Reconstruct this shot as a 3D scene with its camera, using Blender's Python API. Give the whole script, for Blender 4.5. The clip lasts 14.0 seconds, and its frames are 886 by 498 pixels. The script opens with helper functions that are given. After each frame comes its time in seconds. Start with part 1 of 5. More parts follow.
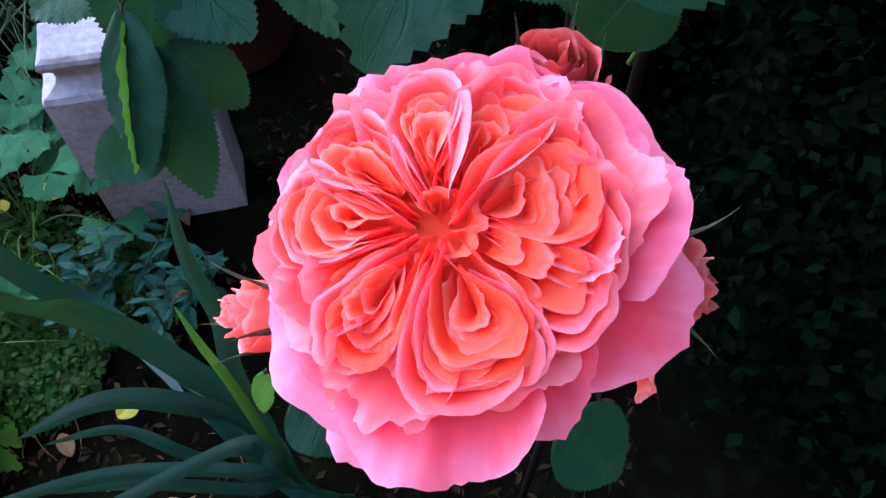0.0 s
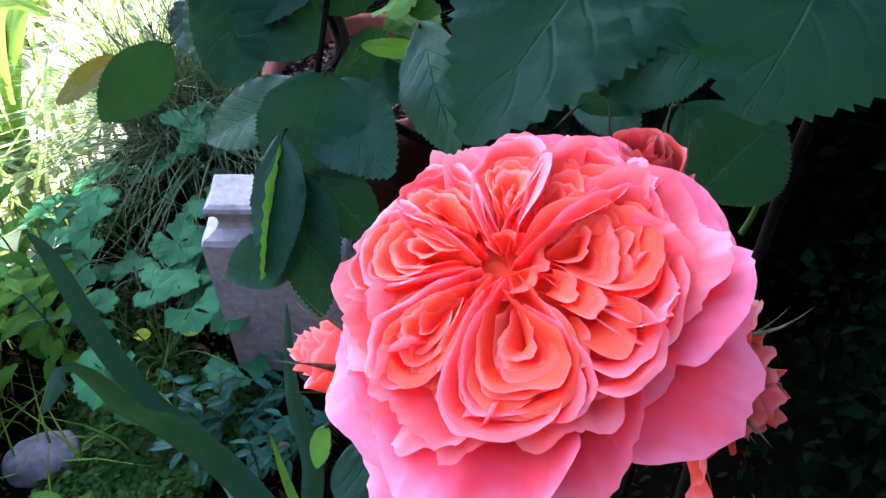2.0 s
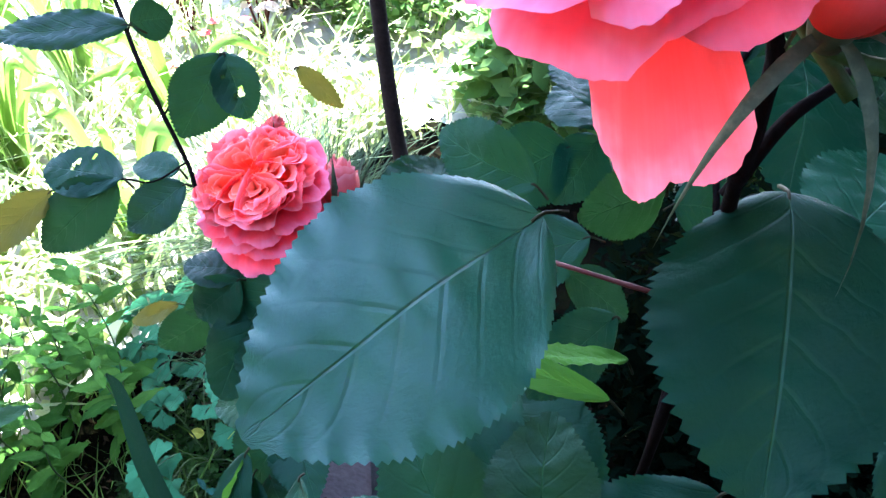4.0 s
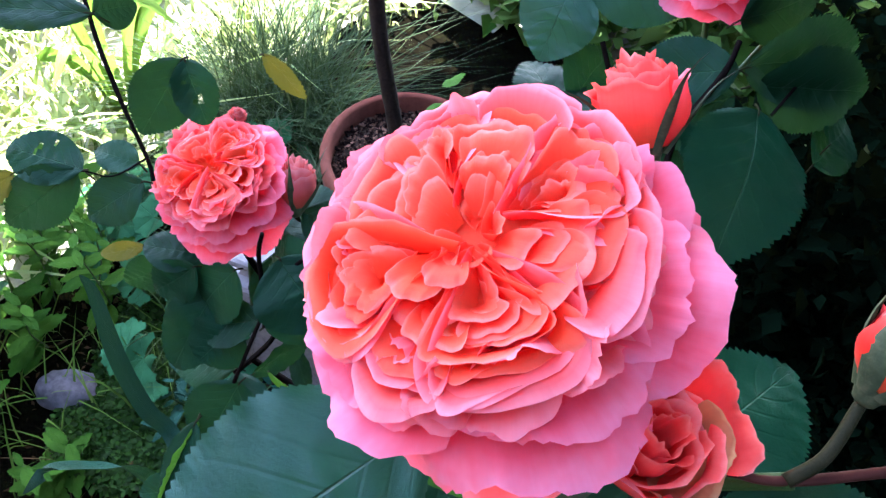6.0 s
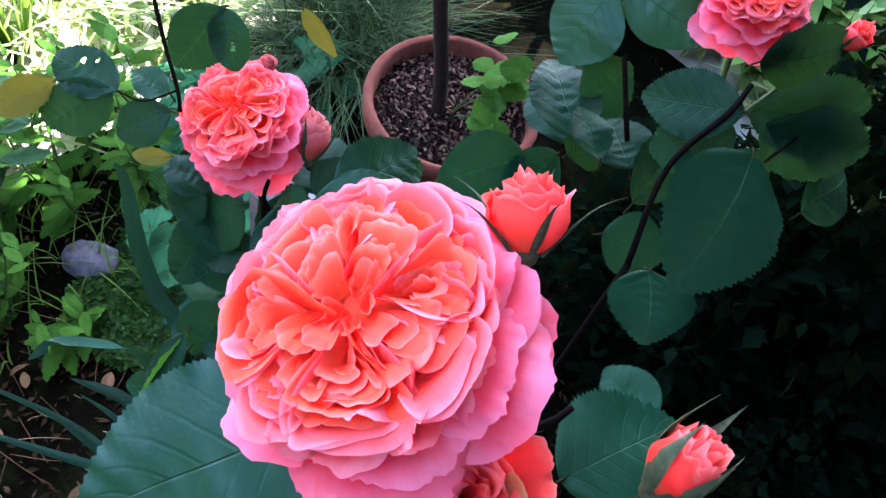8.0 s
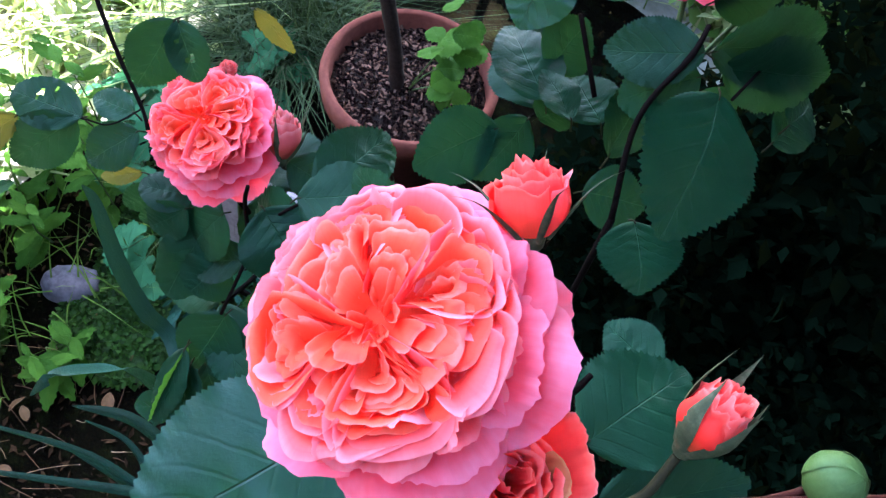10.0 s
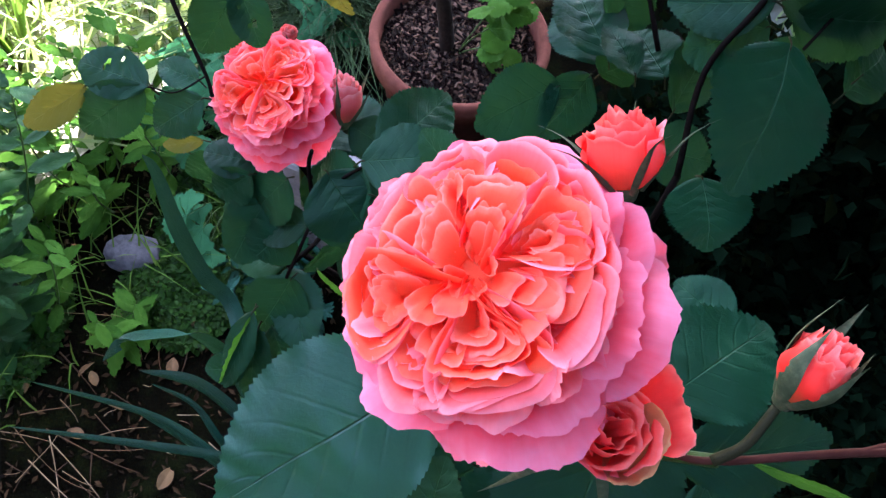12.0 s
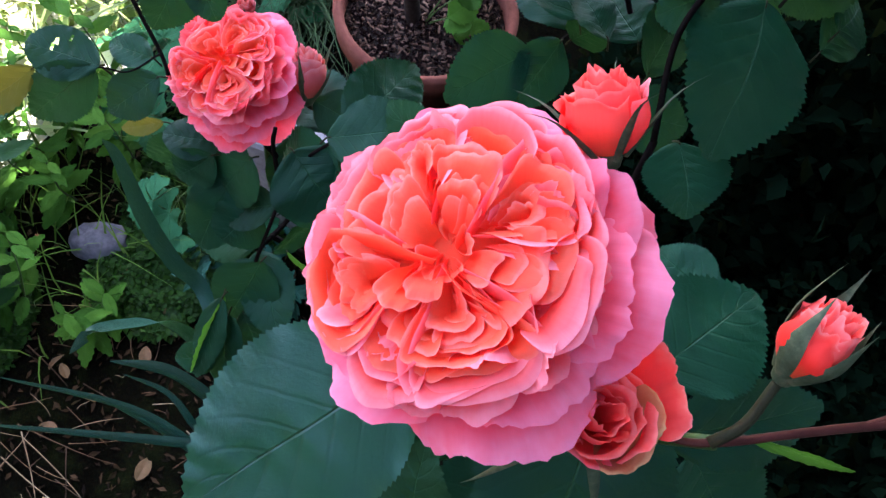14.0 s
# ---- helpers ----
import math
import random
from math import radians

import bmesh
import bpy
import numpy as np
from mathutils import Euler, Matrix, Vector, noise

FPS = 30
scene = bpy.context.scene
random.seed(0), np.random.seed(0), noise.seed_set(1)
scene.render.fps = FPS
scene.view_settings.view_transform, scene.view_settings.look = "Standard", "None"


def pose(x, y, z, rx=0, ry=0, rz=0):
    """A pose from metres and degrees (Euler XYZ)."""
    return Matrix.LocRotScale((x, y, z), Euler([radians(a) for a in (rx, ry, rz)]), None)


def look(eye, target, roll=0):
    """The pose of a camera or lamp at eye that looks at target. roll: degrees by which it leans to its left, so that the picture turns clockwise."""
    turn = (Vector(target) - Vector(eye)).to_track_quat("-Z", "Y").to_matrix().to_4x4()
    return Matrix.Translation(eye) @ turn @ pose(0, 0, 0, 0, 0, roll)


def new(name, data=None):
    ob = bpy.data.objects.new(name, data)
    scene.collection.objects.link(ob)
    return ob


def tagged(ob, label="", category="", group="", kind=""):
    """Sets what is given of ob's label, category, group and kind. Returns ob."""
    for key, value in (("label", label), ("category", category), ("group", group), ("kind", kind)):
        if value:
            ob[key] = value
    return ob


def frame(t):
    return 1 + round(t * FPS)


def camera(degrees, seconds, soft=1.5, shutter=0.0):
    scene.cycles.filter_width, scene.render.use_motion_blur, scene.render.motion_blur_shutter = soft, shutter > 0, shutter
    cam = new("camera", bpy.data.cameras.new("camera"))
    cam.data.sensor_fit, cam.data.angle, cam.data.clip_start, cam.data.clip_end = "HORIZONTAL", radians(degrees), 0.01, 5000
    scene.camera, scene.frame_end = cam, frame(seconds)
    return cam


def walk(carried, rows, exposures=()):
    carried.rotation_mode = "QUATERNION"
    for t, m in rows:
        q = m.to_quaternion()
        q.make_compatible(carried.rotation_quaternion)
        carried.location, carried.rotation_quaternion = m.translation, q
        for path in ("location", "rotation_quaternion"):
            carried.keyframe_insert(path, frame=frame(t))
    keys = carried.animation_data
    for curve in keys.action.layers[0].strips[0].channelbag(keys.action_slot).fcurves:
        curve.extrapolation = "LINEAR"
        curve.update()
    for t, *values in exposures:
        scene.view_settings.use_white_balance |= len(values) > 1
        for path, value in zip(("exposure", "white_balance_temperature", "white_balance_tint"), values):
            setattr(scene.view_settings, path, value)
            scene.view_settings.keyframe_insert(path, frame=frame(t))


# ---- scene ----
cam = camera(56.32, 14.0, soft=1.4)
PATH = [
    (0, (-0.0114, 0.1398, 1.0189), (-0.0689, 0.6253, 0.1465), 1.02),
    (0.5, (-0.0088, 0.1312, 1.0087), (-0.1175, 0.7018, 0.1947), -0.49),
    (1, (-0.0027, 0.1212, 1.0030), (-0.1486, 0.7294, 0.2227), -1.09),
    (1.5, (0.0038, 0.1206, 1.0024), (-0.1968, 0.7585, 0.2589), -2.66),
    (2, (0.0069, 0.1123, 1.0065), (-0.2452, 0.7584, 0.2860), -1.57),
    (2.5, (0.0154, 0.1028, 1.0207), (-0.3381, 0.7199, 0.3177), -0.73),
    (3, (0.0325, 0.1033, 1.0542), (-0.3796, 0.7050, 0.3700), 2.33),
    (3.5, (0.0715, 0.1329, 1.1566), (-0.3366, 0.7625, 0.4955), 3.39),
    (4, (0.0979, 0.1895, 1.2424), (-0.3028, 0.8140, 0.5720), 2.64),
    (4.2, (0.0959, 0.2056, 1.2631), (-0.3132, 0.8148, 0.5838), 2.17),
    (6.3, (0.0746, 0.2676, 1.3566), (-0.1958, 0.7429, 0.5194), 10.73),
    (6.5, (0.0747, 0.2702, 1.3628), (-0.1799, 0.7125, 0.5028), 10.68),
    (7, (0.0731, 0.2782, 1.3817), (-0.1792, 0.6960, 0.5089), 9.85),
    (7.5, (0.0815, 0.2868, 1.3888), (-0.1696, 0.6961, 0.5117), 14.87),
    (8, (0.0909, 0.2923, 1.4089), (-0.1858, 0.7261, 0.5514), 19.10),
    (8.2, (0.0935, 0.2916, 1.4180), (-0.1885, 0.7404, 0.5701), 21.18),
    (10.3, (0.0742, 0.2873, 1.4165), (-0.1447, 0.6984, 0.5315), 14.04),
    (10.5, (0.0709, 0.2869, 1.4183), (-0.1604, 0.6677, 0.5230), 11.00),
    (11, (0.0663, 0.2806, 1.4152), (-0.2085, 0.6589, 0.5313), 6.73),
    (11.5, (0.0699, 0.2767, 1.4135), (-0.1790, 0.6487, 0.5192), 8.08),
    (12, (0.0703, 0.2764, 1.4136), (-0.1730, 0.6467, 0.5171), 9.14),
    (12.5, (0.0676, 0.2783, 1.4073), (-0.1601, 0.6491, 0.5070), 9.95),
    (13, (0.0650, 0.2795, 1.4028), (-0.1506, 0.6557, 0.5017), 10.65),
    (13.5, (0.0661, 0.2803, 1.3993), (-0.1411, 0.6514, 0.4941), 11.05),
    (14, (0.0660, 0.2846, 1.3965), (-0.1362, 0.6547, 0.4897), 11.22),
]
EXPOSURES = [(0.0, 4.52, 6000, 20), (1.0, 4.56, 6000, 20), (2.0, 4.60, 6000, 20), (3.0, 4.82, 5550, 20), (4.2, 4.90, 5450, 20), (6.3, 4.64, 6000, 19), (8.2, 4.72, 6000, 19), (10.5, 4.78, 5950, 19), (11.5, 4.65, 6100, 19), (12.5, 4.42, 6250, 20), (14.0, 4.36, 6250, 20)]
walk(cam, [(t, look(eye, target, roll)) for t, eye, target, roll in PATH], EXPOSURES)
SUN, SKY = 5.0, 0.13

# ---- world and sun ----
# The sun stands high over the far left; an added, unseen tree shades the roses and the near ground.
SUN_TO = Vector((-0.42, 0.80, 1.25)).normalized()
world = bpy.data.worlds.new("sky")
scene.world = world
world.use_nodes = True
wn = world.node_tree
sky = wn.nodes.new("ShaderNodeTexSky")
sky.sky_type = "NISHITA"
sky.sun_disc = False
sky.sun_elevation = math.asin(SUN_TO.z)
sky.sun_rotation = math.atan2(SUN_TO.x, SUN_TO.y)
wn.links.new(sky.outputs[0], wn.nodes["Background"].inputs[0])
wn.nodes["Background"].inputs[1].default_value = SKY
sun_data = bpy.data.lights.new("sun", "SUN")
sun_data.energy, sun_data.angle, sun_data.color = SUN, radians(0.6), (1.0, 0.96, 0.89)
sun = new("sun", sun_data)
sun.matrix_world = look(SUN_TO * 20, (0, 0, 0))


# ---- materials ----
class Nodes:
    """A short hand for node materials."""

    def __init__(self, name):
        self.mat = bpy.data.materials.new(name)
        self.mat.use_nodes = True
        self.t = self.mat.node_tree
        self.bsdf = self.t.nodes["Principled BSDF"]
        self.out = self.t.nodes["Material Output"]

    def n(self, kind, **props):
        node = self.t.nodes.new("ShaderNode" + kind)
        for k, v in props.items():
            if k == "operation":
                node.operation = v
            elif k == "blend_type":
                node.blend_type = v
            elif k == "data_type":
                node.data_type = v
        return node

    def link(self, a, b):
        self.t.links.new(a, b)

    def math(self, op, a, b=None, c=None):
        m = self.n("Math", operation=op)
        for i, v in enumerate((a, b, c)):
            if v is None:
                continue
            if hasattr(v, "links"):
                self.link(v, m.inputs[i])
            else:
                m.inputs[i].default_value = v
        return m.outputs[0]

    def noise(self, scale, detail=4, rough=0.55, co=None, kind="Object"):
        tex = self.n("TexNoise")
        tex.inputs["Scale"].default_value = scale
        tex.inputs["Detail"].default_value = detail
        tex.inputs["Roughness"].default_value = rough
        if co is None:
            co = self.n("TexCoord").outputs[kind]
        self.link(co, tex.inputs["Vector"])
        return tex.outputs["Fac"]

    def ramp(self, fac, stops):
        r = self.n("ValToRGB")
        while len(r.color_ramp.elements) < len(stops):
            r.color_ramp.elements.new(0.5)
        for e, (p, c) in zip(r.color_ramp.elements, stops):
            e.position, e.color = p, (*c, 1)
        self.link(fac, r.inputs[0])
        return r.outputs[0]

    def mix(self, fac, a, b, blend="MIX"):
        m = self.n("MixRGB", blend_type=blend)
        for i, v in enumerate((fac, a, b)):
            if hasattr(v, "links"):
                self.link(v, m.inputs[i])
            elif i == 0:
                m.inputs[0].default_value = v
            else:
                m.inputs[i].default_value = (*v, 1)
        return m.outputs[0]

    def bump(self, height, strength, distance):
        b = self.n("Bump")
        b.inputs["Strength"].default_value = strength
        b.inputs["Distance"].default_value = distance
        self.link(height, b.inputs["Height"])
        self.link(b.outputs[0], self.bsdf.inputs["Normal"])
        return b.outputs[0]

    def set(self, color=None, rough=0.5, spec=0.5):
        if color is not None:
            if hasattr(color, "links"):
                self.link(color, self.bsdf.inputs["Base Color"])
            else:
                self.bsdf.inputs["Base Color"].default_value = (*color, 1)
        self.bsdf.inputs["Roughness"].default_value = rough
        self.bsdf.inputs["Specular IOR Level"].default_value = spec

    def glow_through(self, color, amount, normal=None):
        """Lets part of the light pass through a thin sheet."""
        tr = self.n("BsdfTranslucent")
        self.link(color, tr.inputs[0])
        if normal is not None:
            self.link(normal, tr.inputs[1])
        mx = self.n("MixShader")
        mx.inputs[0].default_value = amount
        self.link(self.bsdf.outputs[0], mx.inputs[1])
        self.link(tr.outputs[0], mx.inputs[2])
        self.link(mx.outputs[0], self.out.inputs[0])


def petal_material(name, stops, through_amount):
    m = Nodes(name)
    uv = m.n("UVMap").outputs[0]
    sep = m.n("SeparateXYZ")
    m.link(uv, sep.inputs[0])
    blotch = m.noise(3.5, 3)
    v = m.math("ADD", sep.outputs[1], m.math("MULTIPLY", m.math("SUBTRACT", blotch, 0.5), 0.35))
    col = m.ramp(v, stops)
    rnd = m.n("ObjectInfo").outputs["Random"]
    col = m.mix(m.math("MULTIPLY", rnd, 0.18), col, (0.92, 0.12, 0.13))
    # fine lengthwise veins of the petal
    stretch = m.n("Mapping")
    stretch.inputs["Scale"].default_value = (30, 1.2, 1)
    m.link(uv, stretch.inputs[0])
    veins = m.noise(1.0, 3, co=stretch.outputs[0])
    col = m.mix(0.08, col, m.ramp(veins, [(0.35, (0.55, 0.1, 0.1)), (0.65, (1, 0.75, 0.75))]), "SOFT_LIGHT")
    m.set(col, 0.6, 0.15)
    m.bsdf.inputs["Sheen Weight"].default_value = 0.04
    nrm = m.bump(veins, 0.12, 0.0006)
    m.glow_through(m.mix(0.85, col, col, "MULTIPLY"), through_amount, nrm)
    return m.mat


PETAL_IN = petal_material("petal_inner", [(0.0, (0.97, 0.075, 0.012)), (0.40, (0.97, 0.090, 0.022)), (0.78, (0.97, 0.130, 0.052)), (0.93, (0.97, 0.18, 0.10)), (1.0, (0.97, 0.29, 0.22))], 0.60)
PETAL_SALMON = petal_material("petal_salmon", [(0.0, (0.95, 0.10, 0.05)), (0.45, (0.95, 0.13, 0.075)), (0.80, (0.96, 0.19, 0.14)), (0.94, (0.96, 0.28, 0.23)), (1.0, (0.97, 0.44, 0.40))], 0.5)
PETAL_MID = petal_material("petal_middle", [(0.0, (0.90, 0.055, 0.022)), (0.5, (0.93, 0.105, 0.078)), (0.84, (0.94, 0.165, 0.165)), (1.0, (0.95, 0.31, 0.33))], 0.48)
PETAL_OUT = petal_material("petal_outer", [(0.0, (0.88, 0.05, 0.035)), (0.5, (0.91, 0.048, 0.066)), (0.80, (0.93, 0.095, 0.145)), (1.0, (0.95, 0.28, 0.37))], 0.48)
PETAL_BUD = petal_material("petal_bud", [(0.0, (0.80, 0.12, 0.03)), (0.35, (0.92, 0.030, 0.016)), (0.80, (0.93, 0.048, 0.034)), (0.93, (0.94, 0.12, 0.09)), (1.0, (0.95, 0.26, 0.21))], 0.38)

PETAL_CORAL = petal_material("petal_coral", [(0.0, (0.85, 0.12, 0.04)), (0.4, (0.92, 0.075, 0.045)), (0.85, (0.94, 0.125, 0.095)), (1.0, (0.95, 0.30, 0.26))], 0.42)
PETAL_DUSTY = petal_material("petal_dusty", [(0.0, (0.45, 0.10, 0.04)), (0.4, (0.55, 0.08, 0.06)), (0.85, (0.62, 0.16, 0.15)), (1.0, (0.65, 0.32, 0.30))], 0.3)
PETAL_DARK = petal_material("petal_dark", [(0.0, (0.35, 0.05, 0.02)), (0.5, (0.50, 0.028, 0.018)), (0.9, (0.55, 0.06, 0.045)), (1.0, (0.6, 0.16, 0.13))], 0.3)
PETAL_AGED = petal_material("petal_aged", [(0.0, (0.55, 0.16, 0.04)), (0.5, (0.50, 0.13, 0.03)), (0.9, (0.42, 0.14, 0.04)), (1.0, (0.60, 0.32, 0.12))], 0.3)


def leaf_material(name, dark, light, vein, rough=0.42, laterals=7.0, slant=2.2, amount=0.18, spec=0.2, through_tint=(0.10, 0.24, 0.03), side_veins=0.10):
    m = Nodes(name)
    uv = m.n("UVMap").outputs[0]
    sep = m.n("SeparateXYZ")
    m.link(uv, sep.inputs[0])
    side = m.math("ABSOLUTE", m.math("MULTIPLY", m.math("SUBTRACT", sep.outputs[0], 0.5), 2))
    mid = m.math("SUBTRACT", 1, m.math("MINIMUM", m.math("MULTIPLY", side, 48), 1))
    saw = m.math("FRACT", m.math("SUBTRACT", m.math("MULTIPLY", sep.outputs[1], laterals), m.math("MULTIPLY", side, slant)))
    lat = m.math("SUBTRACT", 1, m.math("MINIMUM", m.math("MULTIPLY", m.math("ABSOLUTE", m.math("SUBTRACT", saw, 0.5)), 9), 1))
    lat = m.math("MULTIPLY", lat, m.math("SUBTRACT", 1, side))
    web = m.noise(28, 6, 0.7, co=uv)
    big = m.noise(3, 2)
    rnd = m.n("ObjectInfo").outputs["Random"]
    tone = m.math("ADD", m.math("MULTIPLY", big, 0.6), m.math("MULTIPLY", rnd, 0.4))
    col = m.ramp(tone, [(0.25, dark), (0.75, light)])
    col = m.mix(m.math("MULTIPLY", web, 0.25), col, light)
    col = m.mix(m.math("MULTIPLY", lat, side_veins), col, vein)
    col = m.mix(m.math("MULTIPLY", mid, 0.35), col, vein)
    m.set(col, rough, spec)
    height = m.math("SUBTRACT", m.math("MULTIPLY", web, 0.35), m.math("ADD", m.math("MULTIPLY", lat, 0.30), mid))
    nrm = m.bump(height, 0.6, 0.0016)
    m.link(m.math("ADD", rough - 0.1, m.math("MULTIPLY", web, 0.25)), m.bsdf.inputs["Roughness"])
    back = m.mix(0.3, col, through_tint)
    m.glow_through(back, amount, nrm)
    return m.mat


ROSE_LEAF = leaf_material("rose_leaf", (0.0012, 0.0160, 0.0065), (0.0036, 0.034, 0.0130), (0.02, 0.075, 0.025), 0.48, amount=0.15, spec=0.10)
FRESH_LEAF = leaf_material("fresh_rose_leaf", (0.002, 0.030, 0.0135), (0.0055, 0.052, 0.023), (0.002, 0.014, 0.006), 0.44, amount=0.12, spec=0.34, side_veins=0.18)
YOUNG_LEAF = leaf_material("young_leaf", (0.035, 0.11, 0.008), (0.065, 0.16, 0.014), (0.1, 0.2, 0.04), 0.45, amount=0.35, spec=0.1)
OLIVE_LEAF = leaf_material("olive_leaf", (0.050, 0.060, 0.008), (0.085, 0.080, 0.012), (0.12, 0.11, 0.03), 0.45, amount=0.35, spec=0.1, through_tint=(0.30, 0.20, 0.02))
IRIS_LEAF = leaf_material("sword_leaf", (0.0016, 0.016, 0.011), (0.005, 0.032, 0.020), (0.010, 0.04, 0.025), 0.40, laterals=0.0, slant=16.0, amount=0.08, spec=0.16)
SEEDLING_LEAF = leaf_material("seedling_leaf", (0.003, 0.026, 0.016), (0.008, 0.050, 0.030), (0.02, 0.06, 0.04), 0.5, amount=0.12, spec=0.08)
GER_LEAF = leaf_material("lobed_leaf", (0.008, 0.052, 0.020), (0.020, 0.090, 0.036), (0.04, 0.12, 0.05), 0.6, amount=0.15, spec=0.05)
WEED_LEAF = leaf_material("weed_leaf", (0.011, 0.044, 0.005), (0.042, 0.105, 0.012), (0.06, 0.12, 0.03), 0.6, amount=0.28, spec=0.03)
# Darker copy of the weed leaf, with the corner's shade in its colour.
SHADED_WEED_LEAF = leaf_material("shaded_weed_leaf", (0.003, 0.020, 0.004), (0.009, 0.042, 0.008), (0.03, 0.07, 0.02), 0.5, amount=0.15, spec=0.08)
STRAP_LEAF = leaf_material("strap_leaf", (0.09, 0.17, 0.015), (0.17, 0.26, 0.04), (0.22, 0.3, 0.08), 0.5, laterals=0.0, slant=16.0, amount=0.35)
DRY_LEAF = leaf_material("dry_leaf", (0.06, 0.030, 0.012), (0.15, 0.085, 0.035), (0.14, 0.09, 0.05), 0.7, amount=0.15)
YELLOW_LEAF = leaf_material("yellowed_leaf", (0.28, 0.27, 0.02), (0.38, 0.36, 0.05), (0.4, 0.4, 0.12), 0.6, amount=0.3)


def plain_material(name, stops, scale, rough, bump=0.4, dist=0.002, spec=0.15):
    m = Nodes(name)
    a = m.noise(scale, 6, 0.65)
    b = m.noise(scale * 0.13, 3)
    fac = m.math("ADD", m.math("MULTIPLY", a, 0.6), m.math("MULTIPLY", b, 0.4))
    m.set(m.ramp(fac, stops), rough, spec)
    m.bump(a, bump, dist)
    return m.mat


BARK = plain_material("rose_bark", [(0.3, (0.0015, 0.0012, 0.001)), (0.7, (0.008, 0.005, 0.004))], 220, 0.9, spec=0.02)
GREEN_STEM = plain_material("green_stem", [(0.3, (0.018, 0.045, 0.008)), (0.7, (0.045, 0.08, 0.018))], 140, 0.5, 0.2)
RED_STEM = plain_material("red_stem", [(0.3, (0.030, 0.008, 0.006)), (0.7, (0.065, 0.018, 0.012))], 140, 0.55, 0.2, spec=0.05)
BALL_GREEN = plain_material("bud_green", [(0.3, (0.035, 0.075, 0.014)), (0.7, (0.075, 0.13, 0.035))], 60, 0.5, 0.2)
SEPAL = plain_material("sepal", [(0.3, (0.018, 0.030, 0.011)), (0.5, (0.045, 0.055, 0.024)), (0.75, (0.13, 0.12, 0.06))], 9, 0.6, 0.2)
CONCRETE = plain_material("weathered_concrete", [(0.25, (0.08, 0.07, 0.07)), (0.5, (0.17, 0.155, 0.155)), (0.75, (0.27, 0.25, 0.245))], 90, 0.9, 0.7, 0.003)
TERRACOTTA = plain_material("terracotta", [(0.3, (0.060, 0.016, 0.011)), (0.7, (0.13, 0.042, 0.028))], 60, 0.85, 0.3, spec=0.05)
SOIL = plain_material("soil", [(0.3, (0.006, 0.004, 0.003)), (0.7, (0.028, 0.018, 0.012))], 60, 0.95, 1.0, 0.01)
STONE = plain_material("stone", [(0.3, (0.035, 0.033, 0.040)), (0.7, (0.12, 0.115, 0.125))], 90, 0.85, 0.8)
# Pale soil colour that carries the brightness of the sun.
SUNLIT_SOIL = plain_material("sunlit_soil", [(0.25, (0.10, 0.10, 0.065)), (0.5, (0.24, 0.23, 0.18)), (0.75, (0.42, 0.40, 0.34))], 14, 0.95, 1.0, 0.01, 0.05)
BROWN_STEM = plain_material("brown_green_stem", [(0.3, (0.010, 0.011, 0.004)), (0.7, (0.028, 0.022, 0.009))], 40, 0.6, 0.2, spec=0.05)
# Near-black earth: the shade over the bed is put into the colour.
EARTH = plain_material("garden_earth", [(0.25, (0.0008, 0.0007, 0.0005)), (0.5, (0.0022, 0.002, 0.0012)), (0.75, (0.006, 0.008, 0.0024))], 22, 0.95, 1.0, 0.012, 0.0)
WALL = plain_material("dark_boards", [(0.3, (0.035, 0.026, 0.020)), (0.7, (0.075, 0.058, 0.045))], 25, 0.85, 0.4)
SAPLING_BARK = plain_material("sapling_bark", [(0.3, (0.006, 0.004, 0.003)), (0.7, (0.030, 0.020, 0.015))], 160, 0.85, 0.5, spec=0.05)
TREE_BARK = plain_material("tree_bark", [(0.3, (0.05, 0.04, 0.035)), (0.7, (0.12, 0.10, 0.085))], 30, 0.9, 0.8, 0.01)



def straw_material():
    m = Nodes("straw")
    rnd = m.n("ObjectInfo").outputs["Random"]
    fine = m.noise(90, 4)
    col = m.ramp(m.math("ADD", m.math("MULTIPLY", rnd, 0.75), m.math("MULTIPLY", fine, 0.3)), [(0.15, (0.025, 0.014, 0.008)), (0.55, (0.10, 0.055, 0.028)), (0.95, (0.26, 0.19, 0.11))])
    m.set(col, 0.8, 0.1)
    m.bump(fine, 0.3, 0.001)
    return m.mat


STRAW = straw_material()


def tuft_material(name, dark, light, amount=0.3, rough=0.5, spec=0.06, spread=(0.1, 0.9)):
    m = Nodes(name)
    rnd = m.n("NewGeometry").outputs["Random Per Island"]
    fine = m.noise(120, 3)
    fac = m.math("ADD", m.math("MULTIPLY", rnd, 0.8), m.math("MULTIPLY", fine, 0.2))
    col = m.ramp(fac, [(spread[0], dark), (spread[1], light)])
    m.set(col, rough, spec)
    m.glow_through(m.mix(0.25, col, (0.30, 0.38, 0.10)), amount)
    return m.mat


# Whitened grass: part of the sun's glare is put into the colour.
SUNLIT_GRASS = tuft_material("sunlit_grass", (0.10, 0.16, 0.035), (0.40, 0.43, 0.20), 0.35)
# Lighter leaf copy for shrubs in the sun; the near-black copy holds shade.
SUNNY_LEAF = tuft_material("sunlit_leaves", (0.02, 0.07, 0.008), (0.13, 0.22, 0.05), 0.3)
# Darker green for the bed; its shade is partly put into the colour.
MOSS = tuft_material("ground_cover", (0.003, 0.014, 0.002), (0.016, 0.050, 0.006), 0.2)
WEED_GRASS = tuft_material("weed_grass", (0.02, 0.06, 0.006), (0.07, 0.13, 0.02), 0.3)
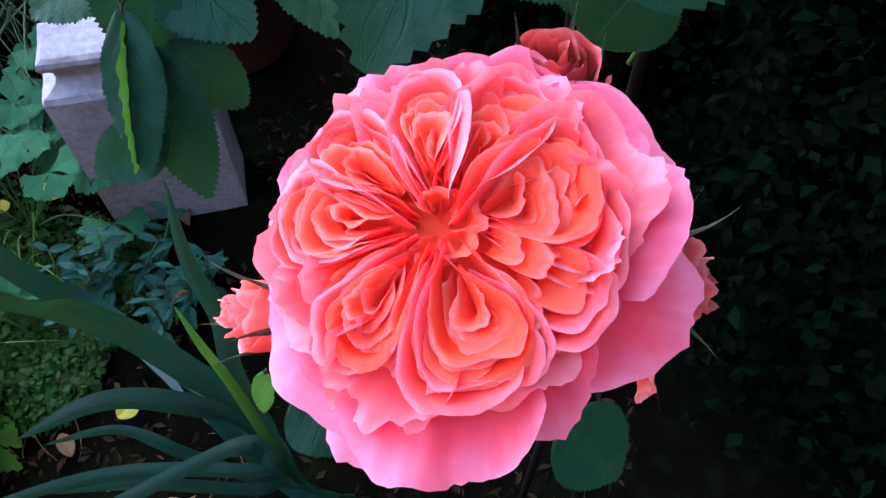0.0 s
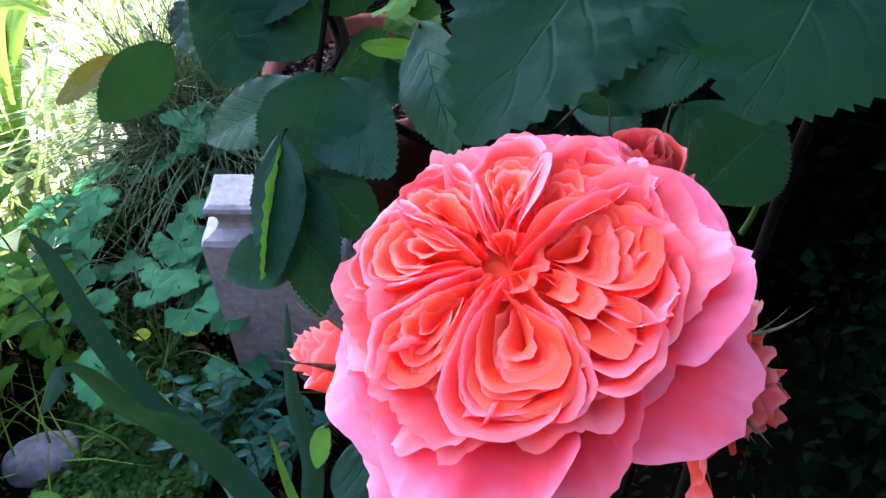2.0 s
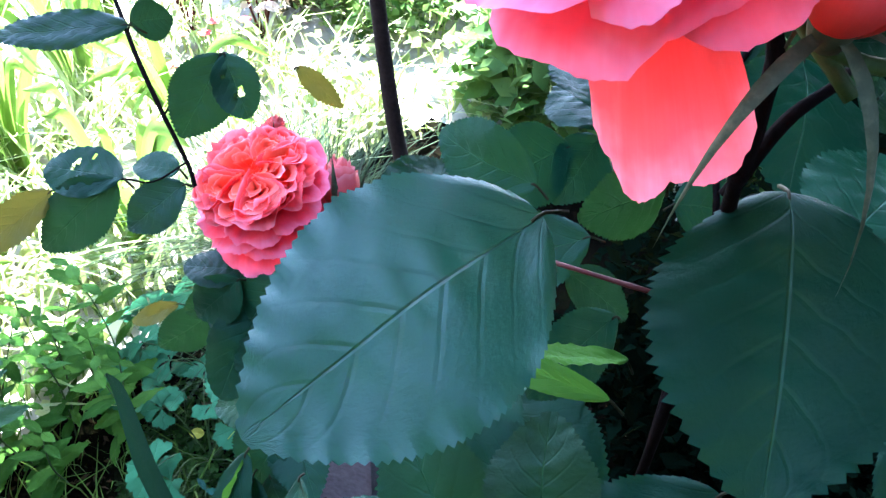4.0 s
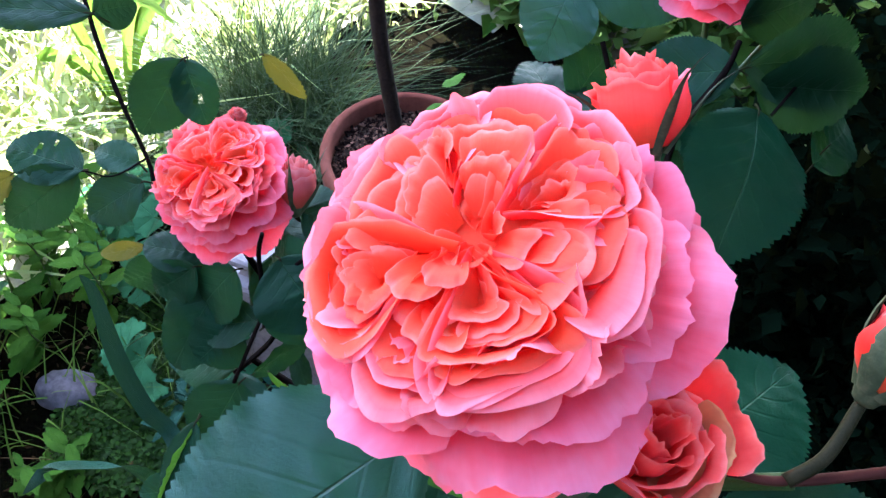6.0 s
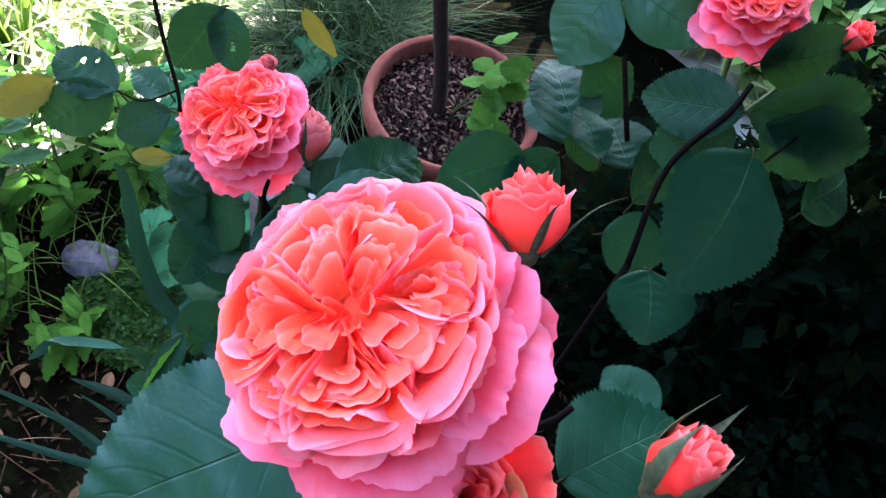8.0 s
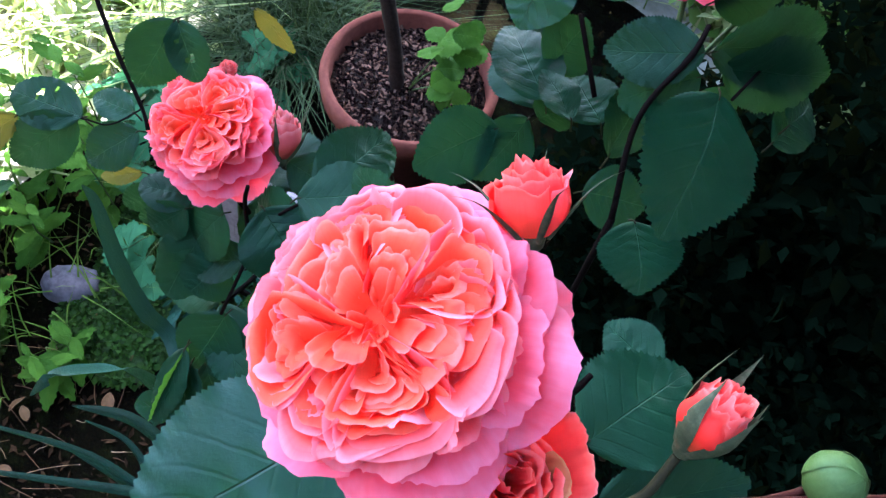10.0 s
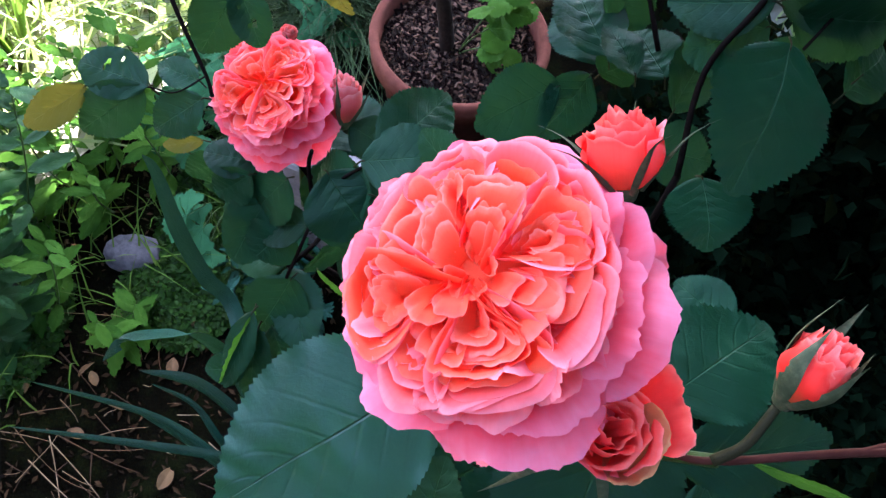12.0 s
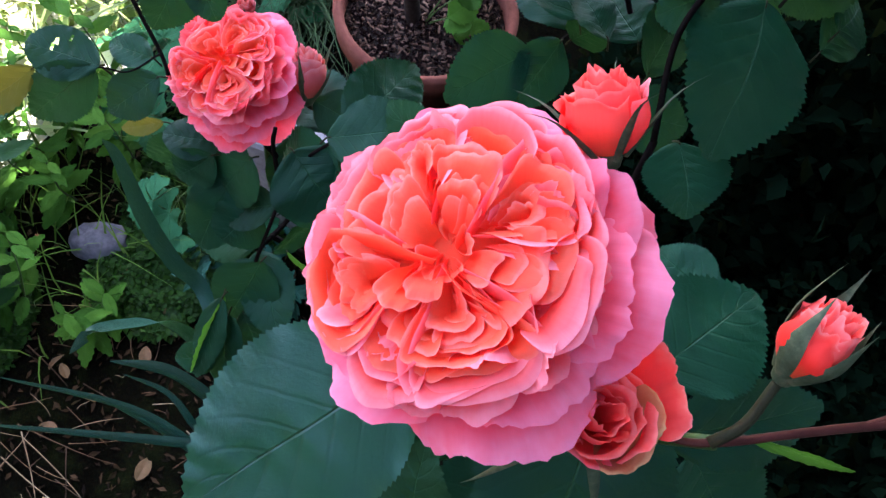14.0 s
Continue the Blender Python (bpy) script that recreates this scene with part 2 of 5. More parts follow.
MONDO = tuft_material("dark_grass", (0.006, 0.018, 0.006), (0.030, 0.050, 0.020), 0.15, 0.5, 0.03)
LITTER = tuft_material("litter", (0.003, 0.002, 0.0015), (0.035, 0.020, 0.010), 0.05, 0.8, 0.02)
CHIPS = tuft_material("bark_chips", (0.006, 0.003, 0.0025), (0.15, 0.085, 0.058), 0.0, 0.85, 0.02, (0.50, 1.05))
CROWN = tuft_material("crown_leaves", (0.03, 0.08, 0.015), (0.07, 0.14, 0.03), 0.15)
TWIGGY = tuft_material("twiggy_leaves", (0.020, 0.016, 0.008), (0.10, 0.085, 0.035), 0.15, 0.7, 0.02)
POD = leaf_material("pale_pod", (0.30, 0.24, 0.18), (0.45, 0.36, 0.28), (0.4, 0.3, 0.25), 0.6, amount=0.4, through_tint=(0.5, 0.35, 0.25))
# Near-black leaves: the deep shade on this side is put into the colour.
DEEP_SHADE_LEAF = tuft_material("deep_shade_leaves", (0.0005, 0.0014, 0.0008), (0.0014, 0.004, 0.002), 0.02, 0.9, 0.0)


# ---- building helpers ----
def mesh_from(name, verts, faces, material, uvs=None, smooth=True):
    me = bpy.data.meshes.new(name)
    me.from_pydata(verts, [], faces)
    me.materials.append(material)
    if uvs is not None:
        layer = me.uv_layers.new(name="UVMap")
        flat = [c for f in faces for i in f for c in uvs[i]]
        layer.data.foreach_set("uv", flat)
    if smooth:
        me.polygons.foreach_set("use_smooth", [True] * len(me.polygons))
    me.update()
    return me


def piece(name, me, parent, label="", m=None):
    """A mesh as a part of a thing."""
    ob = new(name, me)
    ob.parent = parent
    if m is not None:
        ob.matrix_basis = m
    if label:
        tagged(ob, label)
    return ob


def thing(name, label, category, m=None, group="", kind="", me=None):
    ob = new(name, me)
    if m is not None:
        ob.matrix_basis = m
    return tagged(ob, label, category, group, kind)


def turned(place, z_axis, spin=0.0):
    """A pose at place whose z axis points along z_axis."""
    q = Vector(z_axis).normalized().to_track_quat("Z", "Y").to_matrix().to_4x4()
    return Matrix.Translation(place) @ q @ Matrix.Rotation(radians(spin), 4, "Z")


def spline(points, steps):
    """Points of a smooth curve through the given ones."""
    p = [Vector(q) for q in points]
    p = [p[0] * 2 - p[1]] + p + [p[-1] * 2 - p[-2]]
    out = []
    for i in range(1, len(p) - 2):
        for k in range(steps):
            s = k / steps
            a, b, c, d = p[i - 1], p[i], p[i + 1], p[i + 2]
            out.append(0.5 * (2 * b + (c - a) * s + (2 * a - 5 * b + 4 * c - d) * s * s + (3 * b - a - 3 * c + d) * s ** 3))
    out.append(p[-2])
    return out


def tube_mesh(name, points, r0, r1, material, sides=8, steps=5, knots=0.0):
    line = spline(points, steps) if len(points) > 2 else [Vector(points[0]).lerp(Vector(points[1]), k / 4) for k in range(5)]
    verts, faces, n = [], [], len(line)
    side = None
    for i, c in enumerate(line):
        d = (line[min(i + 1, n - 1)] - line[max(i - 1, 0)]).normalized()
        if side is None:
            side = d.orthogonal().normalized()
        side = (side - d * side.dot(d)).normalized()
        up = d.cross(side)
        r = (r0 + (r1 - r0) * i / (n - 1)) * (1 + knots * (noise.noise(c * 60) + 0.6 * (i % (steps * 2) == 0)))
        for k in range(sides):
            a = 2 * math.pi * k / sides
            verts.append(c + (side * math.cos(a) + up * math.sin(a)) * r)
    for i in range(n - 1):
        for k in range(sides):
            faces.append((i * sides + k, i * sides + (k + 1) % sides, (i + 1) * sides + (k + 1) % sides, (i + 1) * sides + k))
    faces.append(tuple(range(sides - 1, -1, -1)))
    faces.append(tuple((n - 1) * sides + k for k in range(sides)))
    return mesh_from(name, verts, faces, material)


def grid_mesh(name, nu, nv, place, material):
    """A sheet of nu x nv cells; place(u, v) gives each vertex, with u from -1 to 1 and v from 0 to 1."""
    verts, uvs, faces = [], [], []
    for j in range(nv + 1):
        for i in range(nu + 1):
            u, v = 2 * i / nu - 1, j / nv
            verts.append(place(u, v))
            uvs.append((u / 2 + 0.5, v))
    w = nu + 1
    for j in range(nv):
        for i in range(nu):
            faces.append((j * w + i, j * w + i + 1, (j + 1) * w + i + 1, (j + 1) * w + i))
    return mesh_from(name, verts, faces, material, uvs)


# ---- roses ----
def guard_petal(rng, length, width, lift, curl, zb, material):
    """A broad outer petal that leaves the hip, spreads and turns its ruffled rim down."""
    ph, amp, off = rng.uniform(0, 6.3), rng.uniform(0.03, 0.085), rng.uniform(0, 50)
    notch, cup = rng.uniform(0.0, 0.07), rng.uniform(0.02, 0.12)
    lean = rng.uniform(-0.5, 0.5)
    beat = rng.uniform(3.0, 5.8)

    def place(u, v):
        w = width * (0.16 + 0.84 * math.sin(min(1.0, v * 1.12) * math.pi / 2) ** 0.9)
        tip = 1 - 0.20 * abs(u) ** 3.2 * v * v - notch * max(0, 1 - abs(u + lean) * 5) * v ** 6
        r = 0.07 + (length - 0.07) * (v ** 0.9) * tip
        a = u * w / (0.35 + 0.65 * max(r, 0.2)) * 0.9
        edge = max(v ** 4, abs(u) ** 5 * v)
        rag = (0.052 * noise.noise(Vector((u * 3.6 + off, v * 3, off))) + 0.022 * noise.noise(Vector((u * 13 + off, v * 5, 2.0)))) * edge
        z = zb + length * math.tan(lift) * v ** 1.25 - curl * v ** 5 + cup * u * u * v
        z += amp * edge * math.sin(beat * u + ph) + 0.10 * noise.noise(Vector((u * 1.6 + off, v * 1.8, 3.0))) * v
        z += 0.024 * noise.noise(Vector((u * 6 + off, v * 2.2, 9.0))) * v
        r += rag + 0.07 * v * noise.noise(Vector((u * 1.4, off, v)))
        return Vector((r * math.cos(a), r * math.sin(a), z))

    return grid_mesh("petal", 36, 13, place, material)


def nest_petal(rng, f, step, focus, reach, wide, top, material, arc=None, blunt=0.85, ruffle=1.0):
    """A petal of one nest of the flower's heart: a steep thin sheet looped round the nest's focus, open to the middle."""
    apex = focus + (reach - focus) * f + rng.uniform(-0.012, 0.012)
    f = min(f, 1.0)
    focus += rng.uniform(-0.025, 0.025)
    start = focus * 0.55 * max(0.0, 0.75 - f) + rng.uniform(-0.01, 0.03)
    w = wide * (0.10 + 0.90 * f ** 0.9) * rng.uniform(0.92, 1.08)
    s0, s1 = arc if arc else (-rng.uniform(0.88, 1.0), rng.uniform(0.88, 1.0))
    off, skew = rng.uniform(0, 60), rng.uniform(-0.16, 0.16)
    high = rng.uniform(-0.035, 0.035)
    lean = min(0.75, rng.uniform(1.4, 2.4) * step / max(f, 0.15))
    deep = rng.uniform(0.09, 0.15)
    lip = rng.uniform(0.004, 0.030)

    def place(u, v):
        s = s0 + (s1 - s0) * (u + 1) / 2
        c = max(0.0, math.cos(s * math.pi / 2))
        x = start + (apex - start) * c ** blunt
        y = w * math.sin(s * math.pi) * (1 - 0.12 * abs(s)) + skew * (x - focus)
        q = v * (1 - abs(u) ** 5 * 0.45)
        wob = noise.noise(Vector((s * 1.9 + off, q * 0.8, off)))
        fine = noise.noise(Vector((s * 6.5 + off, q * 1.5, 5.0)))
        tiny = noise.noise(Vector((s * 17 + off, q * 1.5, 8.0)))
        nx, ny = x - focus * 0.9, y
        size = math.hypot(nx, ny) + 1e-5
        k = 1 - lean * (1 - q) ** 0.8
        push = (0.050 * wob * q + 0.026 * fine * q * q) * ruffle + 0.006 * tiny * q ** 3 + lip * q ** 6
        x2 = focus * 0.9 + nx * (k if nx > 0 else 0.65 + 0.35 * k) + nx / size * push
        y2 = ny * k + ny / size * push
        rr = math.hypot(x2, y2)
        rim = top - 0.34 * rr * rr - 0.075 * (1 - f) - 0.05 * max(0.0, 0.14 - rr) / 0.14 + high
        z = rim - deep * (1 - q) ** 1.1 - lip * 0.9 * q ** 9 + (0.030 * wob * q + 0.022 * fine * q * q) * ruffle + 0.010 * tiny * q ** 4
        return Vector((x2, y2, z))

    return grid_mesh("petal", 34, 8, place, material)


def rose(place, axis, spin, radius, seed, label, nests, stem, droop=0.0, stem_mat=None, stem_r=0.0022, loose=(), inner=None, blunt=0.85, fans=(), ruffle=1.0, full=1.0, swell=()):
    """A many-petalled quartered rose: guard petals, rings of cupped petals, and nests of looped petals.
    nests: angle, distance of the focus, reach, half width, folds; all but the angle and the folds in radii.
    fans: angle, nearest and farthest distance, half width, count of petals that face the middle between the nests.
    swell: angle, half spread and gain where the outer petals are longer or shorter than the rest."""
    rng = random.Random(seed)
    base = turned(place, axis, spin) @ Matrix.Scale(radius, 4)
    ob = thing("rose_flower", label, "flower", base, "roses of the bush")
    golden = 2.39996
    inner = inner or PETAL_IN

    def add(me, angle, tag=""):
        piece("petal", me, ob, tag, Matrix.Rotation(angle, 4, "Z"))

    ring = 0.0
    for count, length, width, lift, curl, zb, mat in (
        (5, 1.02, 0.76, radians(-3 - droop), 0.12, -0.40, PETAL_OUT),
        (6, 0.98, 0.68, radians(4 - droop * 0.6), 0.10, -0.37, PETAL_OUT),
        (7, 0.91, 0.56, radians(12 - droop * 0.3), 0.08, -0.36, PETAL_OUT),
        (8, 0.84, 0.45, radians(20), 0.06, -0.36, PETAL_MID),
        (9, 0.76, 0.37, radians(27), 0.04, -0.36, PETAL_MID),
        (10, 0.66, 0.33, radians(33), 0.03, -0.38, PETAL_MID),
    ):
        ring += golden
        for k in range(count):
            a = ring + 2 * math.pi * (k + rng.uniform(-0.22, 0.22)) / count
            lab = "pale pink outer petal with a ruffled rim" if count < 8 else ""
            gain = 1.0
            for toward, spread, more in swell:
                away = (math.degrees(a) - toward + 180) % 360 - 180
                gain += more * math.exp(-(away / spread) ** 2)
            add(guard_petal(rng, length * gain * rng.uniform(0.91, 1.06), width * rng.uniform(0.85, 1.15), lift + radians(rng.uniform(-3, 3)), curl * rng.uniform(0.6, 1.5), zb, mat), a, lab)
    for angle, focus, reach, wide, folds in nests:
        tilt, swing = rng.uniform(-0.02, 0.02), rng.uniform(-0.20, 0.20)
        for k in range(folds):
            f = (k + 0.6) / (folds - 0.4)
            mat = PETAL_IN if f < 0.5 else inner if f < 0.80 else PETAL_MID
            arcs = [None]
            if f > 0.25 and rng.random() < 0.6 + 0.25 * (ruffle > 1):
                far, cut = 0.97, rng.uniform(-0.35, 0.35)
                arcs = [(-far * rng.uniform(0.88, 1.02), cut + rng.uniform(0.04, 0.16)), (cut - rng.uniform(0.04, 0.16), far * rng.uniform(0.88, 1.02))]
            for arc in arcs:
                me = nest_petal(rng, f + rng.uniform(-0.02, 0.02), 1 / folds, focus, reach, wide, 0.20 + tilt, mat, arc, blunt, ruffle)
                me.transform(Matrix.Diagonal((full, full, 1, 1)))
                add(me, radians(angle) + swing * (1 - f) + rng.uniform(-0.08, 0.08))
    # narrow petals that stand between the nests
    order = sorted(n[0] for n in nests)
    for k, a0 in enumerate(order):
        gap = (order[(k + 1) % len(order)] - a0) % 360
        if any((f[0] - a0) % 360 < gap for f in fans):
            continue
        for j in range(2):
            a = radians(a0 + gap * rng.uniform(0.40, 0.60))
            add(nest_petal(rng, 0.9, 0.3, rng.uniform(0.26, 0.40), rng.uniform(0.45, 0.66), rng.uniform(0.04, 0.08), 0.15, PETAL_IN), a)
    for angle, near, far, wide, count in fans:
        for k in range(count):
            f = k / (count - 1)
            reach = near + (far - near) * f + rng.uniform(-0.02, 0.02)
            half = rng.uniform(0.38, 0.55)
            mat = PETAL_IN if f < 0.5 else inner if f < 0.78 else PETAL_MID
            me = nest_petal(rng, 1.0, 0.10 / reach, max(0.05, reach - 0.30), reach, wide * (0.45 + 0.55 * f) * rng.uniform(0.8, 1.2), 0.20, mat, (-half, half + rng.uniform(-0.1, 0.1)), 0.75, ruffle)
            me.transform(Matrix.Diagonal((full, full, 1, 1)))
            add(me, radians(angle) + rng.uniform(-0.22, 0.22) * (1.1 - f * 0.5))
    for k in range(4):
        me = nest_petal(rng, rng.uniform(0.8, 0.95), 0.3, rng.uniform(0.05, 0.09), rng.uniform(0.12, 0.18), rng.uniform(0.07, 0.11), 0.15, PETAL_IN)
        add(me, k * golden + rng.uniform(-0.3, 0.3))
    piece("heart", lathe("heart", [(0.0, 0.03), (0.10, 0.03), (0.25, 0.01), (0.42, -0.06), (0.55, -0.20), (0.1, -0.40)], 20, PETAL_IN, 0.1), ob, "coral base that holds the inner petals")
    for angle, lift, length, width in loose:
        add(guard_petal(rng, length, width, radians(lift), 0.05, -0.40, PETAL_MID), radians(angle), "loose outer petal that hangs down")
    # the hip and the stalk
    hip = lathe("hip", [(0.0, -0.60), (0.07, -0.60), (0.12, -0.54), (0.13, -0.46), (0.10, -0.40), (0.07, -0.36)], 12, GREEN_STEM)
    hip_part = piece("hip", hip, ob, "green rose hip below the petals")
    inv = base.inverted()
    pts = [Vector((0, 0, -0.58))] + [inv @ Vector(p) for p in stem]
    piece("stem", tube_mesh("stem", pts, stem_r / radius, stem_r * 1.3 / radius, stem_mat or GREEN_STEM), ob, "smooth flower stalk")
    for k in range(5):
        me = sepal_mesh(rng, 0.45, True)
        piece("sepal", me, hip_part, "", Matrix.Translation((0, 0, -0.46)) @ Matrix.Rotation(k * 1.2566 + 0.3, 4, "Z"))
    return ob


def lathe(name, profile, sides, material, wobble=0.0):
    verts, faces = [], []
    n = len(profile)
    for i in range(sides):
        a = 2 * math.pi * i / sides
        for r, z in profile:
            k = 1 + wobble * noise.noise(Vector((math.cos(a) * 2, math.sin(a) * 2, z * 9)))
            verts.append((r * k * math.cos(a), r * k * math.sin(a), z))
    for i in range(sides):
        j = (i + 1) % sides
        for k in range(n - 1):
            faces.append((i * n + k, j * n + k, j * n + k + 1, i * n + k + 1))
    return mesh_from(name, verts, faces, material)


def sepal_mesh(rng, length, back, material=None, spread_out=0.0, fat=1.0, broad=0.065):
    """A narrow pointed sepal; back: bent back from the flower."""
    bend = rng.uniform(0.7, 1.4) if back else rng.uniform(-0.05, 0.35)
    tw = rng.uniform(-0.2, 0.2)

    def place(u, v):
        w = broad * (1 - v) ** 1.3 * (0.6 + min(1.0, v * 3))
        if back:
            r, z = 0.11 + length * math.sin(v * 1.3) * 0.8, -length * v * v * bend + 0.03
        else:
            r = fat * (0.14 + 0.25 * math.sin(min(1.0, v * 1.6) * math.pi / 2) * (1 - 0.35 * v)) + (bend + spread_out) * v ** 2.6 * 0.75
            z = length * v * (1 - 0.3 * spread_out * v)
        return Vector((r - 0.05 * u * u * (1 - v), fat * w * u + tw * v * v * 0.3, z + 0.02 * u * u * (1 - v)))

    return grid_mesh("sepal", 4, 8, place, material or SEPAL)


def bud(place, axis, spin, size, seed, label, stem, openness=0.2, reflexed=False, stem_mat=None, stem_r=0.0018, flaps=(), fat=1.0, skin=None, broad=0.065, splay=None):
    """A rose bud: wrapped petals, a green cup, five sepals and its stalk. size: its length without the stalk."""
    rng = random.Random(seed)
    base = turned(place, axis, spin) @ Matrix.Scale(size, 4)
    ob = thing("rose_bud", label, "flower bud", base, "rose buds")
    for k in range(11):
        f = k / 10
        wrap = 1.5 - 0.35 * f
        rad = (0.08 + 0.20 * f * (0.8 + openness)) * fat
        tall = 0.98 - 0.22 * f
        off = rng.uniform(0, 40)
        flare = openness * (0.15 + 0.75 * f * f)

        rough = 0.13 if openness < 0.28 and skin is None else 0.07

        def place_fn(u, v, rough=rough, wrap=wrap, rad=rad, tall=tall, off=off, flare=flare):
            a = u * wrap
            belly = math.sin(min(1.0, 0.12 + v * 1.05) * math.pi * 0.72)
            r = rad * (0.30 + 0.90 * belly) + flare * v ** 3 * 0.55
            tip = 1 - 0.14 * abs(u) ** 2.5
            z = 0.08 + (tall - 0.08) * v * tip - flare * v ** 5 * 0.35
            r += rough * noise.noise(Vector((u * 1.9 + off, v * 2, off))) * v * v + 0.03 * noise.noise(Vector((u * 6 + off, v * 2, 4.0))) * v ** 4
            z += rough * 1.15 * noise.noise(Vector((u * 2.6 + off, 1, off))) * v ** 3
            return Vector((r * math.cos(a), r * math.sin(a), z))

        piece("petal", grid_mesh("petal", 14, 8, place_fn, skin or (PETAL_MID if k == 9 else PETAL_CORAL if k in (5, 8) else PETAL_BUD)), ob, "", Matrix.Rotation(k * 2.4, 4, "Z"))
    for toward, lift, length, width, mat, tag in flaps:
        d = base.to_3x3().inverted() @ Vector(toward)
        me = guard_petal(rng, length, width, radians(lift), 0.22, 0.10, mat)
        piece("petal", me, ob, tag, Matrix.Rotation(math.atan2(d.y, d.x), 4, "Z"))
    cup = lathe("cup", [(0.0, -0.12), (0.05, -0.12), (0.11, -0.08), (0.14, 0.0), (0.16, 0.08), (0.15, 0.13)], 12, SEPAL)
    cup_part = piece("cup", cup, ob, "green cup of the bud")
    for k in range(5):
        piece("sepal", sepal_mesh(rng, rng.uniform(0.95, 1.3), reflexed, None, openness * 1.6 if splay is None else splay, fat, broad), cup_part, "", Matrix.Rotation(k * 1.2566 + 0.2, 4, "Z"))
    inv = base.inverted()
    pts = [Vector((0, 0, -0.10))] + [inv @ Vector(p) for p in stem]
    piece("stem", tube_mesh("stem", pts, stem_r / size, stem_r * 1.2 / size, stem_mat or GREEN_STEM), ob)
    return ob


def green_bud(place, axis, radius, stem):
    """A round bud still closed in its green sepals."""
    rng = random.Random(90)
    base = turned(place, axis) @ Matrix.Scale(radius, 4)
    ob = thing("rose_bud", "round tightly closed green rose bud on a red stalk", "flower bud", base, "rose buds")
    piece("ball", lathe("ball", [(0.0, -1.0), (0.35, -0.96), (0.70, -0.72), (0.93, -0.36), (1.0, 0.0), (0.93, 0.40), (0.70, 0.74), (0.35, 0.97), (0.0, 1.06)], 28, BALL_GREEN, 0.03), ob)
    for k in range(5):
        off = rng.uniform(0, 9)

        def place_fn(u, v, off=off):
            up = -1.25 + 2.75 * v
            wide = 0.62 * math.sin(min(1.0, 0.15 + v) * math.pi * 0.92) * (1 - 0.5 * v)
            r = 1.035 + 0.02 * noise.noise(Vector((u + off, v * 3, 1)))
            return Vector((r * math.cos(up) * math.cos(u * wide), r * math.cos(up) * math.sin(u * wide), r * math.sin(up) + 0.10 * v ** 5))

        piece("sepal", grid_mesh("sepal", 8, 10, place_fn, BALL_GREEN), ob, "", Matrix.Rotation(k * 1.2566, 4, "Z"))
    inv = base.inverted()
    piece("stem", tube_mesh("stem", [Vector((0, 0, -0.9))] + [inv @ Vector(p) for p in stem], 0.0013 / radius, 0.0014 / radius, RED_STEM), ob)
    return ob


# ---- leaves ----
def leaf_mesh(seed, teeth=22, tooth=0.022, fold=0.16, curl=0.18, widest=0.48, ripple=0.020, material=None, pointed=0.75, half=0.40, holes=()):
    """A toothed leaf one unit long along y, seen from +z, with sunken midrib and quilted blade."""
    rng = random.Random(seed)
    off, n = rng.uniform(0, 90), teeth * 2
    bend, twist = rng.uniform(-0.10, 0.10), rng.uniform(-0.15, 0.15)
    verts, uvs, faces, cols = [], [], [], 9
    for j in range(n + 1):
        v = j / n
        if v < widest:
            w = math.sin(v / widest * math.pi / 2) ** 0.62
        else:
            w = math.cos((v - widest) / (1 - widest) * math.pi / 2) ** pointed
        w = max(half * w, 0.002)
        for i in range(cols):
            u = 2 * i / (cols - 1) - 1
            x, y = u * w, v
            if i in (0, cols - 1) and 0 < j < n:
                k = tooth * (1 if j % 2 else -0.35) * rng.uniform(0.6, 1.3)
                x += k * (1 if u > 0 else -1)
                y += 0.5 * tooth * (1 if j % 2 else 0)
            s = abs(x)
            z = fold * s - curl * (v - 0.1) ** 2 - 0.25 * s * s
            saw = v * 7 - abs(u) * 2.2 * w / half
            z += ripple * math.cos(saw * 2 * math.pi) * min(1, s * 9) * (1 - v * 0.4)
            z += 0.05 * noise.noise(Vector((x * 3 + off, y * 3, off)))
            z += twist * x * (v - 0.4) * 1.2
            verts.append((x + bend * v * v, y, z))
            uvs.append((u / 2 + 0.5, v))
    for j in range(n):
        for i in range(cols - 1):
            if any(j0 <= j < j1 and i == c for j0, j1, c in holes):
                continue
            a = j * cols + i
            faces.append((a, a + 1, a + cols + 1, a + cols))
    return mesh_from("leaflet", verts, faces, material or ROSE_LEAF, uvs)


ROSE_LEAVES = [leaf_mesh(k, teeth=30, tooth=0.018, ripple=0.016, fold=0.10 + 0.04 * (k % 3), curl=0.08 + 0.07 * (k % 4), widest=0.44 + 0.03 * (k % 3)) for k in range(7)]
HOLED_LEAVES = [leaf_mesh(50, teeth=28, tooth=0.009, fold=0.08, curl=0.10, widest=0.5, pointed=0.55, half=0.44, holes=((18, 22, 2), (33, 36, 5), (35, 37, 4), (24, 26, 6))), leaf_mesh(51, teeth=28, tooth=0.012, fold=0.10, curl=0.12, widest=0.5, pointed=0.6, half=0.42, holes=((30, 38, 3), (33, 37, 4), (16, 19, 5)))]
FRESH_LEAVES = [leaf_mesh(30, fold=0.08, curl=0.10, widest=0.46, material=FRESH_LEAF, ripple=0.020, teeth=40, tooth=0.010)]
ROUND_LEAVES = [leaf_mesh(20 + k, teeth=28, tooth=0.009, fold=0.08, curl=0.08 + 0.05 * k, widest=0.5, pointed=0.55, half=0.44) for k in range(3)]


